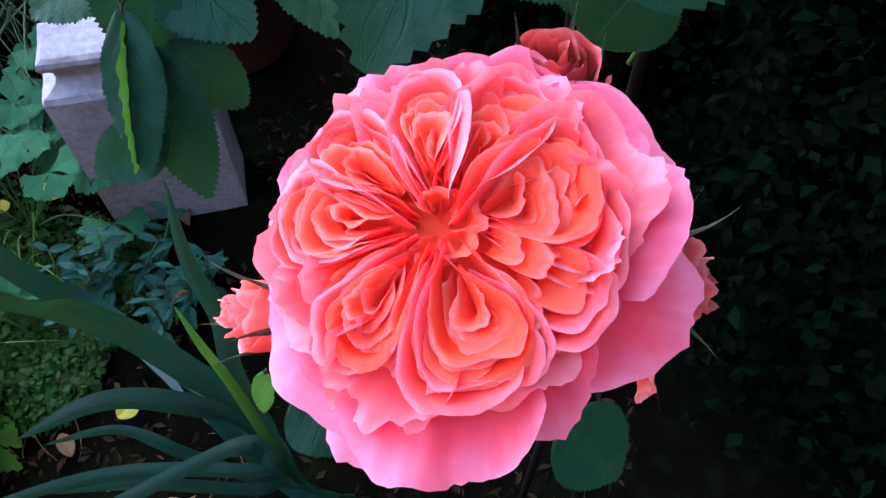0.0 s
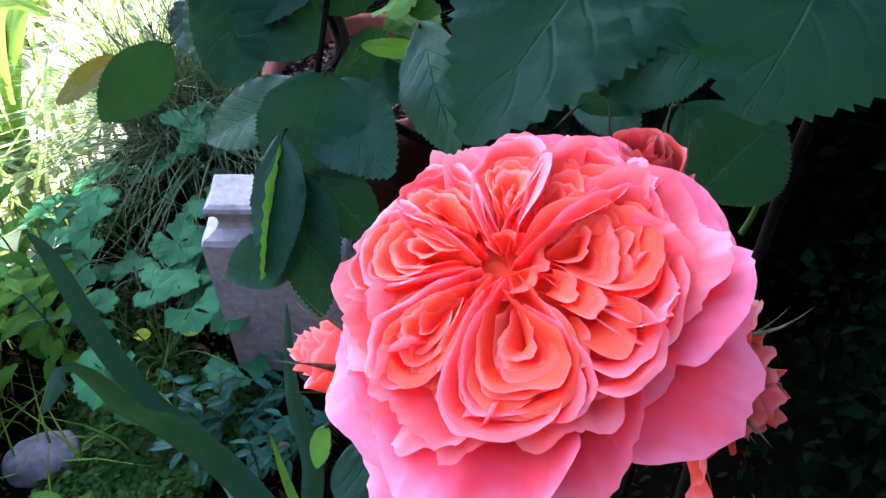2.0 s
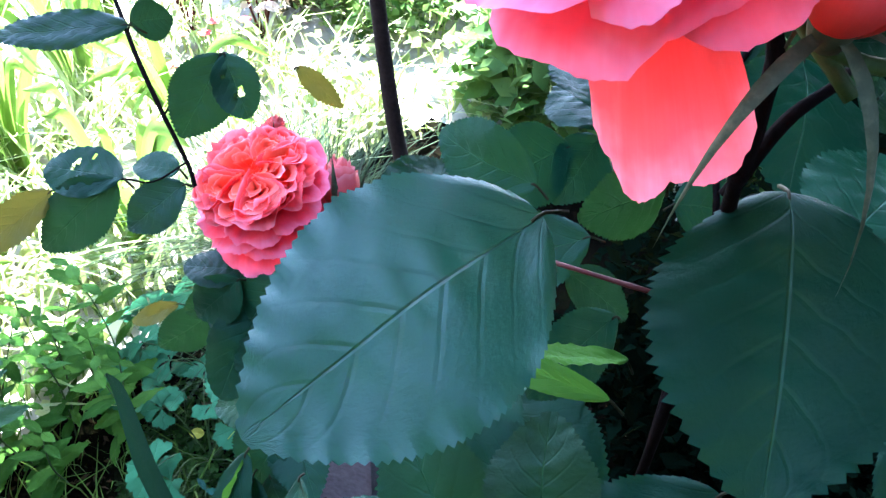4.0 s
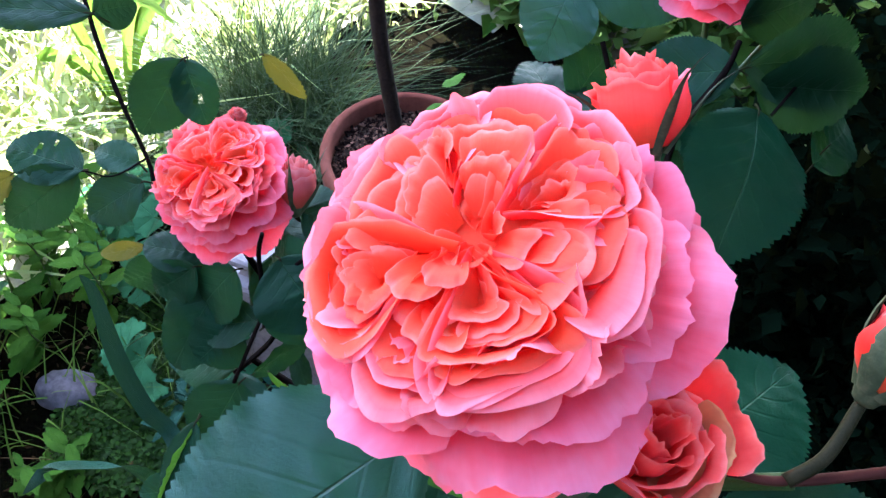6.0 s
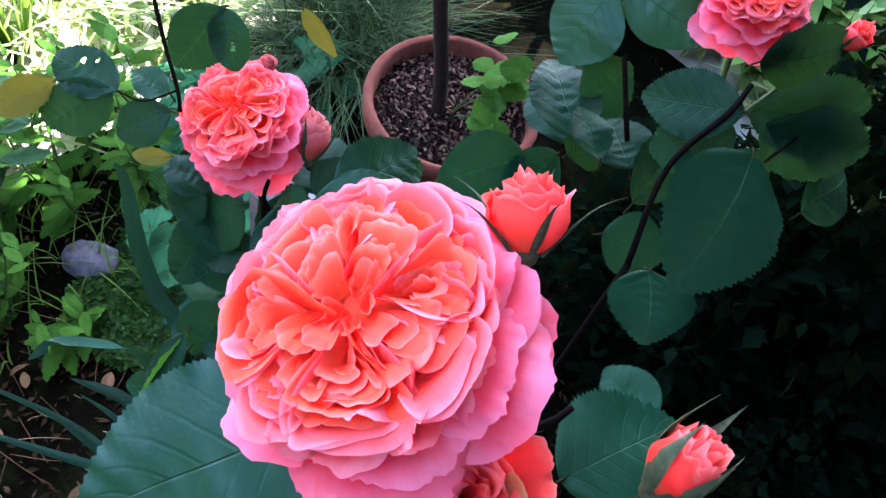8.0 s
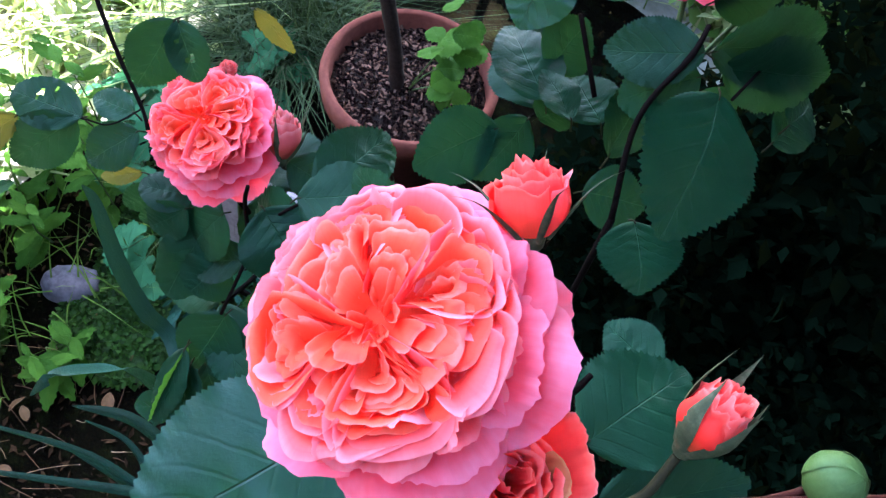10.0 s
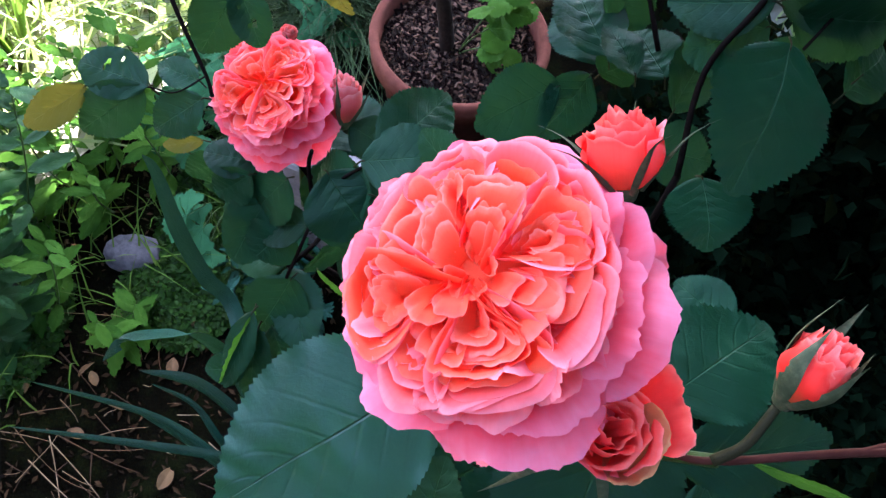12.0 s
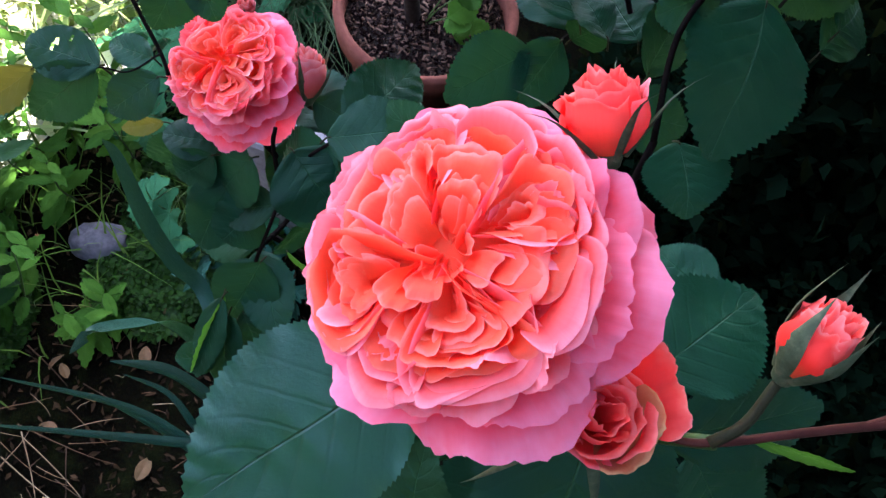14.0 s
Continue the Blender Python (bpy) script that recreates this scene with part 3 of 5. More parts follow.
def leaf_pose(base, tip, normal, width=None):
    b, t = Vector(base), Vector(tip)
    y = t - b
    size = y.length
    y.normalize()
    z = Vector(normal)
    z = (z - y * z.dot(y)).normalized()
    x = y.cross(z)
    wide = (width if width else size * 0.8) / 0.8
    m = Matrix.Identity(4)
    for r in range(3):
        m[r][0], m[r][1], m[r][2], m[r][3] = x[r] * wide, y[r] * size, z[r] * (size + wide) / 2, b[r]
    return m


def box(bm, x0, x1, y0, y1, z0, z1):
    r = bmesh.ops.create_cube(bm, size=1)
    for v in r["verts"]:
        v.co = Vector(((x0 + x1) / 2 + v.co.x * (x1 - x0), (y0 + y1) / 2 + v.co.y * (y1 - y0), (z0 + z1) / 2 + v.co.z * (z1 - z0)))
    return r["verts"]


# ---- ground ----
def ground_height(x, y):
    return 0.018 * noise.noise(Vector((x * 2.1, y * 2.1, 0.3))) + 0.008 * noise.noise(Vector((x * 9, y * 9, 4.0)))


def spread(n, reach, power=3.2):
    return [math.copysign(abs(2 * i / n - 1) ** power, 2 * i / n - 1) * reach for i in range(n + 1)]


xs, ys = [x - 0.5 for x in spread(150, 400, 4.5)], [y + 0.7 for y in spread(150, 400, 4.5)]
gv = [(x, y, ground_height(x, y)) for y in ys for x in xs]
gf = [(j * 151 + i, j * 151 + i + 1, (j + 1) * 151 + i + 1, (j + 1) * 151 + i) for j in range(150) for i in range(150)]
thing("ground", "mossy garden earth with patches of green, darkened in colour for shade", "ground", kind="structure", me=mesh_from("ground", gv, gf, EARTH))

# A paler sheet over the sunlit ground: sunlight put into its colour.
pv, pf, keep_ids = [], [], {}
px, py = [-4.6 + 0.07 * i for i in range(76)], [0.0 + 0.07 * i for i in range(90)]
for j, y in enumerate(py):
    for i, x in enumerate(px):
        pv.append((x, y, ground_height(x, y) + 0.006))
for j in range(89):
    for i in range(75):
        x, y = px[i], py[j]
        wob = 0.16 * noise.noise(Vector((x * 2.5, y * 2.5, 8.0)))
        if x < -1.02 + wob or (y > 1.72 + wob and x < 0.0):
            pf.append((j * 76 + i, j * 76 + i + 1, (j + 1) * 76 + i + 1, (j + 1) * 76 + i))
thing("path", "sunlit garden soil beyond the bed, sun put into its pale colour", "path", kind="structure", me=mesh_from("path", pv, pf, SUNLIT_SOIL))

# ---- unseen wall added behind the viewer to cut the sky light from there ----
bm = bmesh.new()
box(bm, -4.0, 2.5, -1.35, -1.10, -0.2, 2.6)
bmesh.ops.bevel(bm, geom=bm.edges[:], offset=0.01, segments=2, affect="EDGES")
wall_mesh = bpy.data.meshes.new("wall_south")
bm.to_mesh(wall_mesh)
bm.free()
wall_mesh.materials.append(WALL)
thing("wall_south", "unseen dark brown boarded wall, added to block sky light", "wall", kind="structure", me=wall_mesh)

# ---- the shading tree, beside the bed: unseen, added to block the sun ----
tree = thing("tree", "unseen leafy tree added to keep the sun off the rose bed", "tree", pose(4.3, 1.9, 0))
crown_mid = Vector((1.94, 0.20, 0)) + SUN_TO * (4.3 / SUN_TO.z)
local_mid = crown_mid - Vector((4.3, 1.9, 0))
piece("trunk", tube_mesh("trunk", [(0, 0, -0.2), (0.05, 0, 1.2), (-0.2, 0.1, 2.6), local_mid * 0.62 + Vector((0, 0, 1.2)), local_mid], 0.22, 0.07, TREE_BARK, 14, 8, 0.12), tree)
rng = random.Random(5)
for k in range(7):
    a = k * 0.9
    end = local_mid + Vector((1.9 * math.cos(a), 1.9 * math.sin(a), rng.uniform(-0.3, 0.6)))
    start = local_mid * 0.62 + Vector((0, 0, 1.2))
    piece("limb", tube_mesh("limb", [start, (start + end) / 2 + Vector((0, 0, 0.3)), end], 0.07, 0.02, TREE_BARK, 8, 5, 0.1), tree)
cv, cf = [], []
for k in range(15000):
    d = Vector((rng.gauss(0, 1), rng.gauss(0, 1), rng.gauss(0, 1))).normalized() * rng.random() ** 0.36
    bulge = 1 + 0.10 * noise.noise(d * 2.2)
    c = local_mid + Vector((d.x * 2.85 * bulge, d.y * 2.85 * bulge, d.z * 0.85 * bulge))
    t = Vector((rng.gauss(0, 1), rng.gauss(0, 1), rng.gauss(0, 0.5))).normalized()
    s = t.cross(Vector((rng.gauss(0, 0.4), rng.gauss(0, 0.4), 1))).normalized()
    ln, wd, b = rng.uniform(0.10, 0.17), rng.uniform(0.05, 0.08), len(cv)
    cv += [c - t * ln, c + s * wd, c + t * ln, c - s * wd]
    cf.append((b, b + 1, b + 2, b + 3))
crown = piece("crown", mesh_from("crown", cv, cf, CROWN, smooth=False), tree, "dense crown of small green leaves")
tagged(crown, kind="stuff")


# ---- loose foliage helpers ----
def scatter_blades(name, label, category, count, where, height, width, lean, material, seed, segments=3, parent=None):
    """Many grass blades as one thing. where(rng) gives each root."""
    r = random.Random(seed)
    v, f = [], []
    for _ in range(count):
        x, y, z = where(r)
        h, w = height * r.uniform(0.45, 1.25), width * r.uniform(0.6, 1.3)
        a, l = r.uniform(0, 6.283), lean * r.uniform(0.2, 1.4)
        d = Vector((math.cos(a), math.sin(a), 0))
        s = Vector((-d.y, d.x, 0)).lerp(Vector((r.gauss(0, 1), r.gauss(0, 1), 0)), 0.3).normalized()
        b = len(v)
        for k in range(segments + 1):
            q = k / segments
            c = Vector((x, y, z)) + Vector((0, 0, h * (q - 0.35 * l * q * q))) + d * (h * l * q * q)
            ww = w * (1 - q) ** 0.7 * (0.6 + 0.8 * q * (1 - q) + 0.4 * (k > 0)) / 2
            v += [c - s * ww, c + s * ww]
        for k in range(segments):
            i = b + 2 * k
            f.append((i, i + 1, i + 3, i + 2))
    me = mesh_from(name, v, f, material)
    return thing(name, label, category, kind="stuff", me=me)


def scatter_leaves(name, label, category, count, where, size, material, seed, flat=0.6, slim=0.55):
    """Many small pointed leaves as one thing."""
    r = random.Random(seed)
    v, f = [], []
    for _ in range(count):
        c = Vector(where(r))
        t = Vector((r.gauss(0, 1), r.gauss(0, 1), r.gauss(0, 1 - flat))).normalized()
        n = Vector((r.gauss(0, 0.6), r.gauss(0, 0.6), 1)).normalized()
        s = t.cross(n).normalized()
        n = s.cross(t)
        ln, b = size * r.uniform(0.5, 1.4), len(v)
        w = ln * slim * r.uniform(0.7, 1.2) / 2
        v += [c, c + t * ln * 0.45 + s * w + n * ln * 0.08, c + t * ln * 0.5 - n * ln * 0.03, c + t * ln * 0.45 - s * w + n * ln * 0.08, c + t * ln - n * ln * 0.10]
        f += [(b, b + 1, b + 2), (b + 1, b + 4, b + 2), (b, b + 2, b + 3), (b + 2, b + 4, b + 3)]
    return thing(name, label, category, kind="stuff", me=mesh_from(name, v, f, material))


def patch(x0, x1, y0, y1, z0=0.0, z1=0.0, clump=0.0, keep=None):
    def where(r):
        while True:
            x, y = r.uniform(x0, x1), r.uniform(y0, y1)
            if keep and not keep(x, y):
                continue
            if clump and noise.noise(Vector((x * 3.3, y * 3.3, 7.7))) < r.uniform(-clump, clump) * 0.8:
                continue
            return x, y, ground_height(x, y) + r.uniform(z0, z1)

    return where


def clear(x, y):
    """Free of the pot and the block."""
    return (x + 0.47) ** 2 + (y - 1.05) ** 2 > 0.028 and not (-0.56 < x < -0.26 and 0.68 < y < 0.79)


# ---- concrete block ----
def block():
    prof = [(0.0, -0.05), (0.0, 0.285), (0.004, 0.296), (0.012, 0.302), (0.020, 0.310), (0.024, 0.322), (0.024, 0.333), (0.021, 0.343), (0.014, 0.352), (0.012, 0.362), (0.014, 0.372), (0.020, 0.377), (0.03, 0.378)]
    hw, hd = 0.092, 0.045
    verts, faces = [], []
    side = 7
    for inset, z in prof:
        z = 0.93 * (z if z < 0.285 else 0.285 + (z - 0.285) * 0.66)
        w, d = hw - inset, hd - inset * 0.9
        loop = []
        for (ax, ay), (bx, by) in (((-w, -d), (w, -d)), ((w, -d), (w, d)), ((w, d), (-w, d)), ((-w, d), (-w, -d))):
            for k in range(side):
                q = k / side
                p = Vector((ax + (bx - ax) * q, ay + (by - ay) * q, z))
                chip = 0.0022 * noise.noise(p * 45) + 0.004 * min(0, noise.noise(p * 17 + Vector((3, 1, 9)))) * (k == 0)
                loop.append(p + Vector((p.x, p.y, 0)).normalized() * chip)
        verts += loop
    n = side * 4
    for j in range(len(prof) - 1):
        for k in range(n):
            faces.append((j * n + k, j * n + (k + 1) % n, (j + 1) * n + (k + 1) % n, (j + 1) * n + k))
    faces.append(tuple((len(prof) - 1) * n + k for k in range(n)))
    me = mesh_from("concrete_block", verts, faces, CONCRETE, smooth=False)
    return thing("concrete_block", "weathered grey concrete edging block with a moulded cap", "edging block", pose(-0.470, 0.752, 0, 0, 0, 19), me=me)


block()


# ---- the potted tree ----
def potted():
    pot = thing("flower_pot", "round terracotta flower pot full of bark mulch", "flower pot", pose(-0.478, 1.060, 0))
    body = lathe("body", [(0.0, 0.005), (0.100, 0.005), (0.108, 0.02), (0.140, 0.255), (0.154, 0.262), (0.157, 0.300), (0.150, 0.307), (0.140, 0.303), (0.136, 0.25), (0.10, 0.03), (0.0, 0.03)], 40, TERRACOTTA, 0.006)
    piece("pot_body", body, pot)
    soil = lathe("soil", [(0.0, 0.285), (0.05, 0.283), (0.10, 0.277), (0.137, 0.268)], 30, SOIL, 0.03)
    soil_part = piece("soil", soil, pot, "dark potting soil")
    r = random.Random(8)
    v, f = [], []
    for _ in range(2200):
        a, q = r.uniform(0, 6.283), 0.134 * math.sqrt(r.random())
        c = Vector((q * math.cos(a), q * math.sin(a), 0.287 - 0.9 * q * q + r.uniform(0, 0.006)))
        t = Vector((r.gauss(0, 1), r.gauss(0, 1), r.gauss(0, 0.35))).normalized()
        s = t.cross(Vector((r.gauss(0, 0.5), r.gauss(0, 0.5), 1))).normalized()
        n = s.cross(t)
        ln, w, th, b = 0.0018 + 0.009 * r.random() ** 2.2, r.uniform(0.0010, 0.0036), r.uniform(0.0005, 0.0016), len(v)
        for dz in (-th, th):
            v += [c - t * ln - s * w * 0.6 + n * dz, c + t * ln * 0.8 - s * w + n * dz, c + t * ln + s * w * 0.5 + n * dz, c - t * ln * 0.7 + s * w + n * dz]
        f += [(b, b + 1, b + 2, b + 3)[::-1], (b + 4, b + 5, b + 6, b + 7)]
        f += [(b + k, b + (k + 1) % 4, b + 4 + (k + 1) % 4, b + 4 + k) for k in range(4)]
    tagged(piece("mulch", mesh_from("mulch", v, f, CHIPS, smooth=False), soil_part, "brown and pale bark chips"), kind="stuff")
    sapling = thing("sapling", "slender dark-barked sapling growing in the flower pot", "sapling", pose(-0.485, 1.035, 0.27))
    piece("trunk", tube_mesh("trunk", [(0.005, 0, -0.02), (-0.02, 0.005, 0.10), (-0.06, 0.0, 0.28), (-0.095, 0.0, 0.55), (-0.14, 0.01, 1.0), (-0.17, 0.03, 1.9)], 0.0135, 0.009, SAPLING_BARK, 12, 8, 0.08), sapling)
    for k in range(16):
        a = r.uniform(-0.9, 1.6)
        b = Vector((0.03 + r.uniform(0, 0.05), 0.03 + r.uniform(-0.02, 0.06), 0.01 + 0.012 * k))
        t = b + Vector((math.cos(a) * r.uniform(0.03, 0.06), math.sin(a) * 0.05, r.uniform(-0.01, 0.04)))
        me = leaf_mesh(200 + k, teeth=9, tooth=0.05, fold=0.1, material=WEED_LEAF, pointed=0.7, half=0.42)
        piece("leaf", me, sapling, "", leaf_pose(b, t, (0.1, -0.4, 1)))
        if k % 4 == 0:
            piece("shoot", tube_mesh("shoot", [(0.01, 0.01, 0.0), b * 0.6, b], 0.0016, 0.0010, GREEN_STEM, 6), sapling)
    return pot


potted()

# ---- rose bush ----
bush = thing("rose_bush", "rose bush with dark green toothed leaves and brown stems", "rose bush", pose(0, 0, 0))
OLIVE = [leaf_mesh(40, material=OLIVE_LEAF, teeth=14, half=0.3)]
YOUNG = [leaf_mesh(41, material=YOUNG_LEAF, teeth=18, tooth=0.006, half=0.3)]


def leaflet(base, tip, normal, width, family, k):
    b, t = Vector(base), Vector(tip)
    back = b - (t - b) * 0.10 - Vector((0, 0, 0.006)) - Vector(normal).normalized() * 0.002
    stalk = piece("leaf_stalk", tube_mesh("leaf_stalk", [back, b, b + (t - b) * 0.05], 0.0008, 0.0006, BROWN_STEM, 5, 2), bush)
    return piece("leaflet", family[k % len(family)], stalk, "", leaf_pose(base, tip, normal, width))


def branch(points, r0, r1, material):
    piece("stem", tube_mesh("stem", points, r0, r1, material, 9, 6, 0.10), bush)


branch([(-0.2002, 0.4462, 0.7398), (-0.2064, 0.4953, 0.7305), (-0.2233, 0.5127, 0.7520), (-0.2429, 0.5042, 0.8127)], 0.0022, 0.0026, BARK)
branch([(-0.1796, 0.4650, 0.8110), (-0.1909, 0.4764, 0.8289), (-0.2010, 0.4850, 0.8620), (-0.1960, 0.4862, 0.8900)], 0.002, 0.0016, BARK)
branch([(-0.2818, 0.4672, 0.8927), (-0.2928, 0.4730, 0.9047), (-0.3284, 0.4844, 0.9366), (-0.3712, 0.5038, 0.9653), (-0.4285, 0.5416, 0.9901), (-0.4988, 0.6307, 1.0256)], 0.0015, 0.0018, BARK)
branch([(-0.2893, 0.4705, 0.9077), (-0.2994, 0.4479, 0.9002), (-0.3186, 0.4360, 0.9006), (-0.3609, 0.4104, 0.8871)], 0.0007, 0.0006, BARK)
branch([(-0.3183, 0.4810, 0.9274), (-0.3082, 0.4975, 0.9517), (-0.2887, 0.5137, 0.9700)], 0.0007, 0.0006, BARK)
branch([(0.0014, 0.4246, 1.0119), (0.0443, 0.4265, 1.0179)], 0.001, 0.0011, RED_STEM)
branch([(0.0148, 0.6696, 0.8779), (-0.0149, 0.7164, 0.9345), (-0.0115, 0.7571, 0.9773), (-0.0155, 0.7797, 0.9900)], 0.0026, 0.002, BARK)
branch([(-0.1017, 0.7500, 0.9561), (-0.0581, 0.7317, 0.9095)], 0.002, 0.0022, BARK)
branch([(-0.1869, 0.4344, 0.7585), (-0.1820, 0.4845, 0.8445), (-0.1566, 0.5092, 0.8927)], 0.0016, 0.0013, BARK)
branch([(-0.0851, 0.7089, 0.8902), (-0.0976, 0.6501, 0.8914)], 0.001, 0.001, BARK)
branch([(0.0312, 0.7544, 0.9684), (0.0317, 0.8401, 0.9592)], 0.0012, 0.0012, BARK)

leaflet((-0.2002, 0.4462, 0.7398), (-0.1322, 0.4032, 0.7330), (-0.1385, -0.3647, 0.9208), 0.0496, ROSE_LEAVES, 0)
leaflet((-0.2070, 0.4521, 0.7336), (-0.2728, 0.4284, 0.6938), (-0.2325, -0.6170, 0.7518), 0.0405, ROSE_LEAVES, 1)
leaflet((-0.2626, 0.4751, 0.7321), (-0.3150, 0.5065, 0.7508), (0.0781, -0.4107, 0.9084), 0.0488, ROUND_LEAVES, 2)
leaflet((-0.3408, 0.5048, 0.7027), (-0.3867, 0.4609, 0.6517), (0.4607, -0.8341, 0.3033), 0.0423, ROSE_LEAVES, 3)
leaflet((-0.3866, 0.5004, 0.6871), (-0.4347, 0.4722, 0.6509), (0.0409, -0.8138, 0.5796), 0.0254, OLIVE, 4)
leaflet((-0.1886, 0.4529, 0.7418), (-0.1768, 0.5140, 0.7370), (0.9529, -0.1640, 0.2549), 0.0300, ROSE_LEAVES, 5)
leaflet((-0.1856, 0.4977, 0.7254), (-0.1494, 0.4751, 0.7203), (-0.2306, -0.5505, 0.8023), 0.0204, ROSE_LEAVES, 6)
leaflet((-0.1894, 0.3958, 0.7464), (-0.1719, 0.3368, 0.7012), (-0.0575, -0.6178, 0.7842), 0.0297, ROSE_LEAVES, 7)
leaflet((-0.1914, 0.3982, 0.7423), (-0.1740, 0.3379, 0.7002), (0.9614, 0.0980, 0.2570), 0.0297, YOUNG, 8)
leaflet((-0.1736, 0.3661, 0.7004), (-0.1962, 0.3349, 0.6942), (0.3531, -0.4217, 0.8351), 0.0305, ROSE_LEAVES, 9)
leaflet((-0.1827, 0.3921, 0.7268), (-0.1512, 0.3383, 0.6814), (0.1010, -0.6064, 0.7887), 0.0361, ROSE_LEAVES, 10)
leaflet((-0.1772, 0.4022, 0.7201), (-0.1426, 0.3849, 0.6925), (0.0096, -0.8418, 0.5397), 0.0382, ROSE_LEAVES, 11)
leaflet((-0.0440, 0.4069, 0.7888), (0.0094, 0.4709, 0.7997), (0.5597, -0.5695, 0.6020), 0.0336, ROSE_LEAVES, 12)
leaflet((-0.0019, 0.4321, 0.7827), (0.0400, 0.4085, 0.7608), (0.1221, -0.5500, 0.8262), 0.0418, ROSE_LEAVES, 13)
leaflet((-0.0567, 0.4517, 0.7779), (-0.0163, 0.4096, 0.7814), (-0.5898, -0.5142, 0.6227), 0.0304, ROSE_LEAVES, 14)
leaflet((-0.0110, 0.4624, 0.7992), (-0.0030, 0.5050, 0.8069), (0.1879, -0.2088, 0.9597), 0.0266, ROSE_LEAVES, 15)
leaflet((-0.0966, 0.3590, 0.8474), (-0.0690, 0.3178, 0.8287), (-0.4365, -0.5977, 0.6725), 0.0290, ROSE_LEAVES, 16)
leaflet((-0.1703, 0.4555, 0.7655), (-0.1289, 0.4489, 0.7728), (-0.1750, -0.9786, 0.1078), 0.0153, YOUNG, 17)
leaflet((-0.0179, 0.3446, 0.9168), (-0.0349, 0.2488, 0.9013), (0.1612, -0.1854, 0.9693), 0.0549, ROSE_LEAVES, 20)
leaflet((0.0332, 0.3295, 0.9401), (0.0215, 0.2660, 0.8990), (0.2676, -0.4582, 0.8476), 0.0700, ROSE_LEAVES, 21)
leaflet((0.0963, 0.4144, 0.9404), (0.0554, 0.3372, 0.9073), (0.0757, -0.4265, 0.9013), 0.0583, ROSE_LEAVES, 22)
leaflet((0.0445, 0.3876, 0.9166), (-0.0100, 0.3660, 0.9390), (0.4730, -0.3390, 0.8132), 0.0450, ROSE_LEAVES, 23)
leaflet((0.0345, 0.3260, 0.9470), (-0.0190, 0.3330, 0.9860), (0.3000, -0.9000, 0.3500), 0.0500, ROSE_LEAVES, 24)
leaflet((-0.0113, 0.4985, 0.9672), (-0.0776, 0.4550, 0.9321), (0.3028, -0.3515, 0.7897), 0.0480, ROSE_LEAVES, 25)
leaflet((0.0560, 0.3260, 0.9760), (0.0323, 0.3554, 1.0102), (-0.2000, -0.7295, 0.6079), 0.0440, ROSE_LEAVES, 26)
leaflet((0.0420, 0.4110, 0.9660), (-0.0235, 0.3940, 0.9740), (0.1158, -0.5570, 0.7916), 0.0190, YOUNG, 27)
leaflet((0.0175, 0.3720, 1.0815), (-0.0185, 0.2700, 1.0592), (0.3500, -0.3000, 0.9000), 0.0800, FRESH_LEAVES, 28)
leaflet((0.0768, 0.4139, 1.0912), (0.1145, 0.3298, 1.0649), (0.1174, -0.2481, 0.9616), 0.0763, ROSE_LEAVES, 29)
leaflet((-0.0439, 0.4959, 0.9861), (-0.1073, 0.4911, 0.9897), (0.0929, -0.8857, 0.4549), 0.0421, ROSE_LEAVES, 30)
leaflet((0.0328, 0.4604, 0.9370), (-0.0032, 0.4102, 0.9714), (0.1934, 0.4565, 0.8685), 0.0202, YOUNG, 31)
leaflet((0.0156, 0.4830, 0.9386), (0.0028, 0.4134, 0.9411), (0.6136, -0.0847, 0.7851), 0.0349, ROSE_LEAVES, 32)
leaflet((-0.0123, 0.4250, 0.9310), (-0.0222, 0.3431, 0.9203), (0.0977, -0.1405, 0.9852), 0.0580, ROSE_LEAVES, 33)
leaflet((-0.0179, 0.4274, 0.9067), (0.0525, 0.4117, 0.9097), (-0.0921, -0.2277, 0.9694), 0.0527, ROSE_LEAVES, 34)
leaflet((0.0438, 0.4023, 1.0851), (0.0296, 0.3732, 1.0815), (0.8234, -0.4453, 0.3517), 0.0250, ROSE_LEAVES, 35)
leaflet((-0.0229, 0.5016, 0.9341), (0.0155, 0.5163, 0.9099), (0.5925, -0.4649, 0.6578), 0.0280, ROSE_LEAVES, 36)
leaflet((-0.2014, 0.5485, 0.8058), (-0.1430, 0.5803, 0.7974), (0.10, -0.5659, 0.8184), 0.0540, ROSE_LEAVES, 37)
leaflet((-0.2433, 0.7003, 0.6021), (-0.2654, 0.6507, 0.5685), (0.4012, -0.6295, 0.6654), 0.0458, ROSE_LEAVES, 38)
leaflet((-0.2293, 0.5330, 0.7930), (-0.1926, 0.5020, 0.7560), (0.3539, -0.5138, 0.7815), 0.0558, ROUND_LEAVES, 39)
leaflet((-0.1964, 0.5699, 0.8136), (-0.1811, 0.6468, 0.8004), (0.30, -0.62, 0.72), 0.0500, ROSE_LEAVES, 40)
leaflet((-0.2311, 0.4726, 0.8163), (-0.2335, 0.4078, 0.7596), (0.4303, -0.6034, 0.6714), 0.0451, ROUND_LEAVES, 41)
leaflet((-0.2479, 0.4744, 0.8280), (-0.2894, 0.4486, 0.8299), (0.0527, -0.0123, 0.9985), 0.0349, ROUND_LEAVES, 42)
leaflet((-0.2437, 0.4688, 0.8204), (-0.2816, 0.4337, 0.7906), (0.5084, -0.8057, 0.3038), 0.0316, ROSE_LEAVES, 43)
leaflet((-0.2448, 0.4603, 0.8317), (-0.2668, 0.432, 0.7965), (0.2953, -0.8264, 0.4794), 0.0376, ROSE_LEAVES, 44)
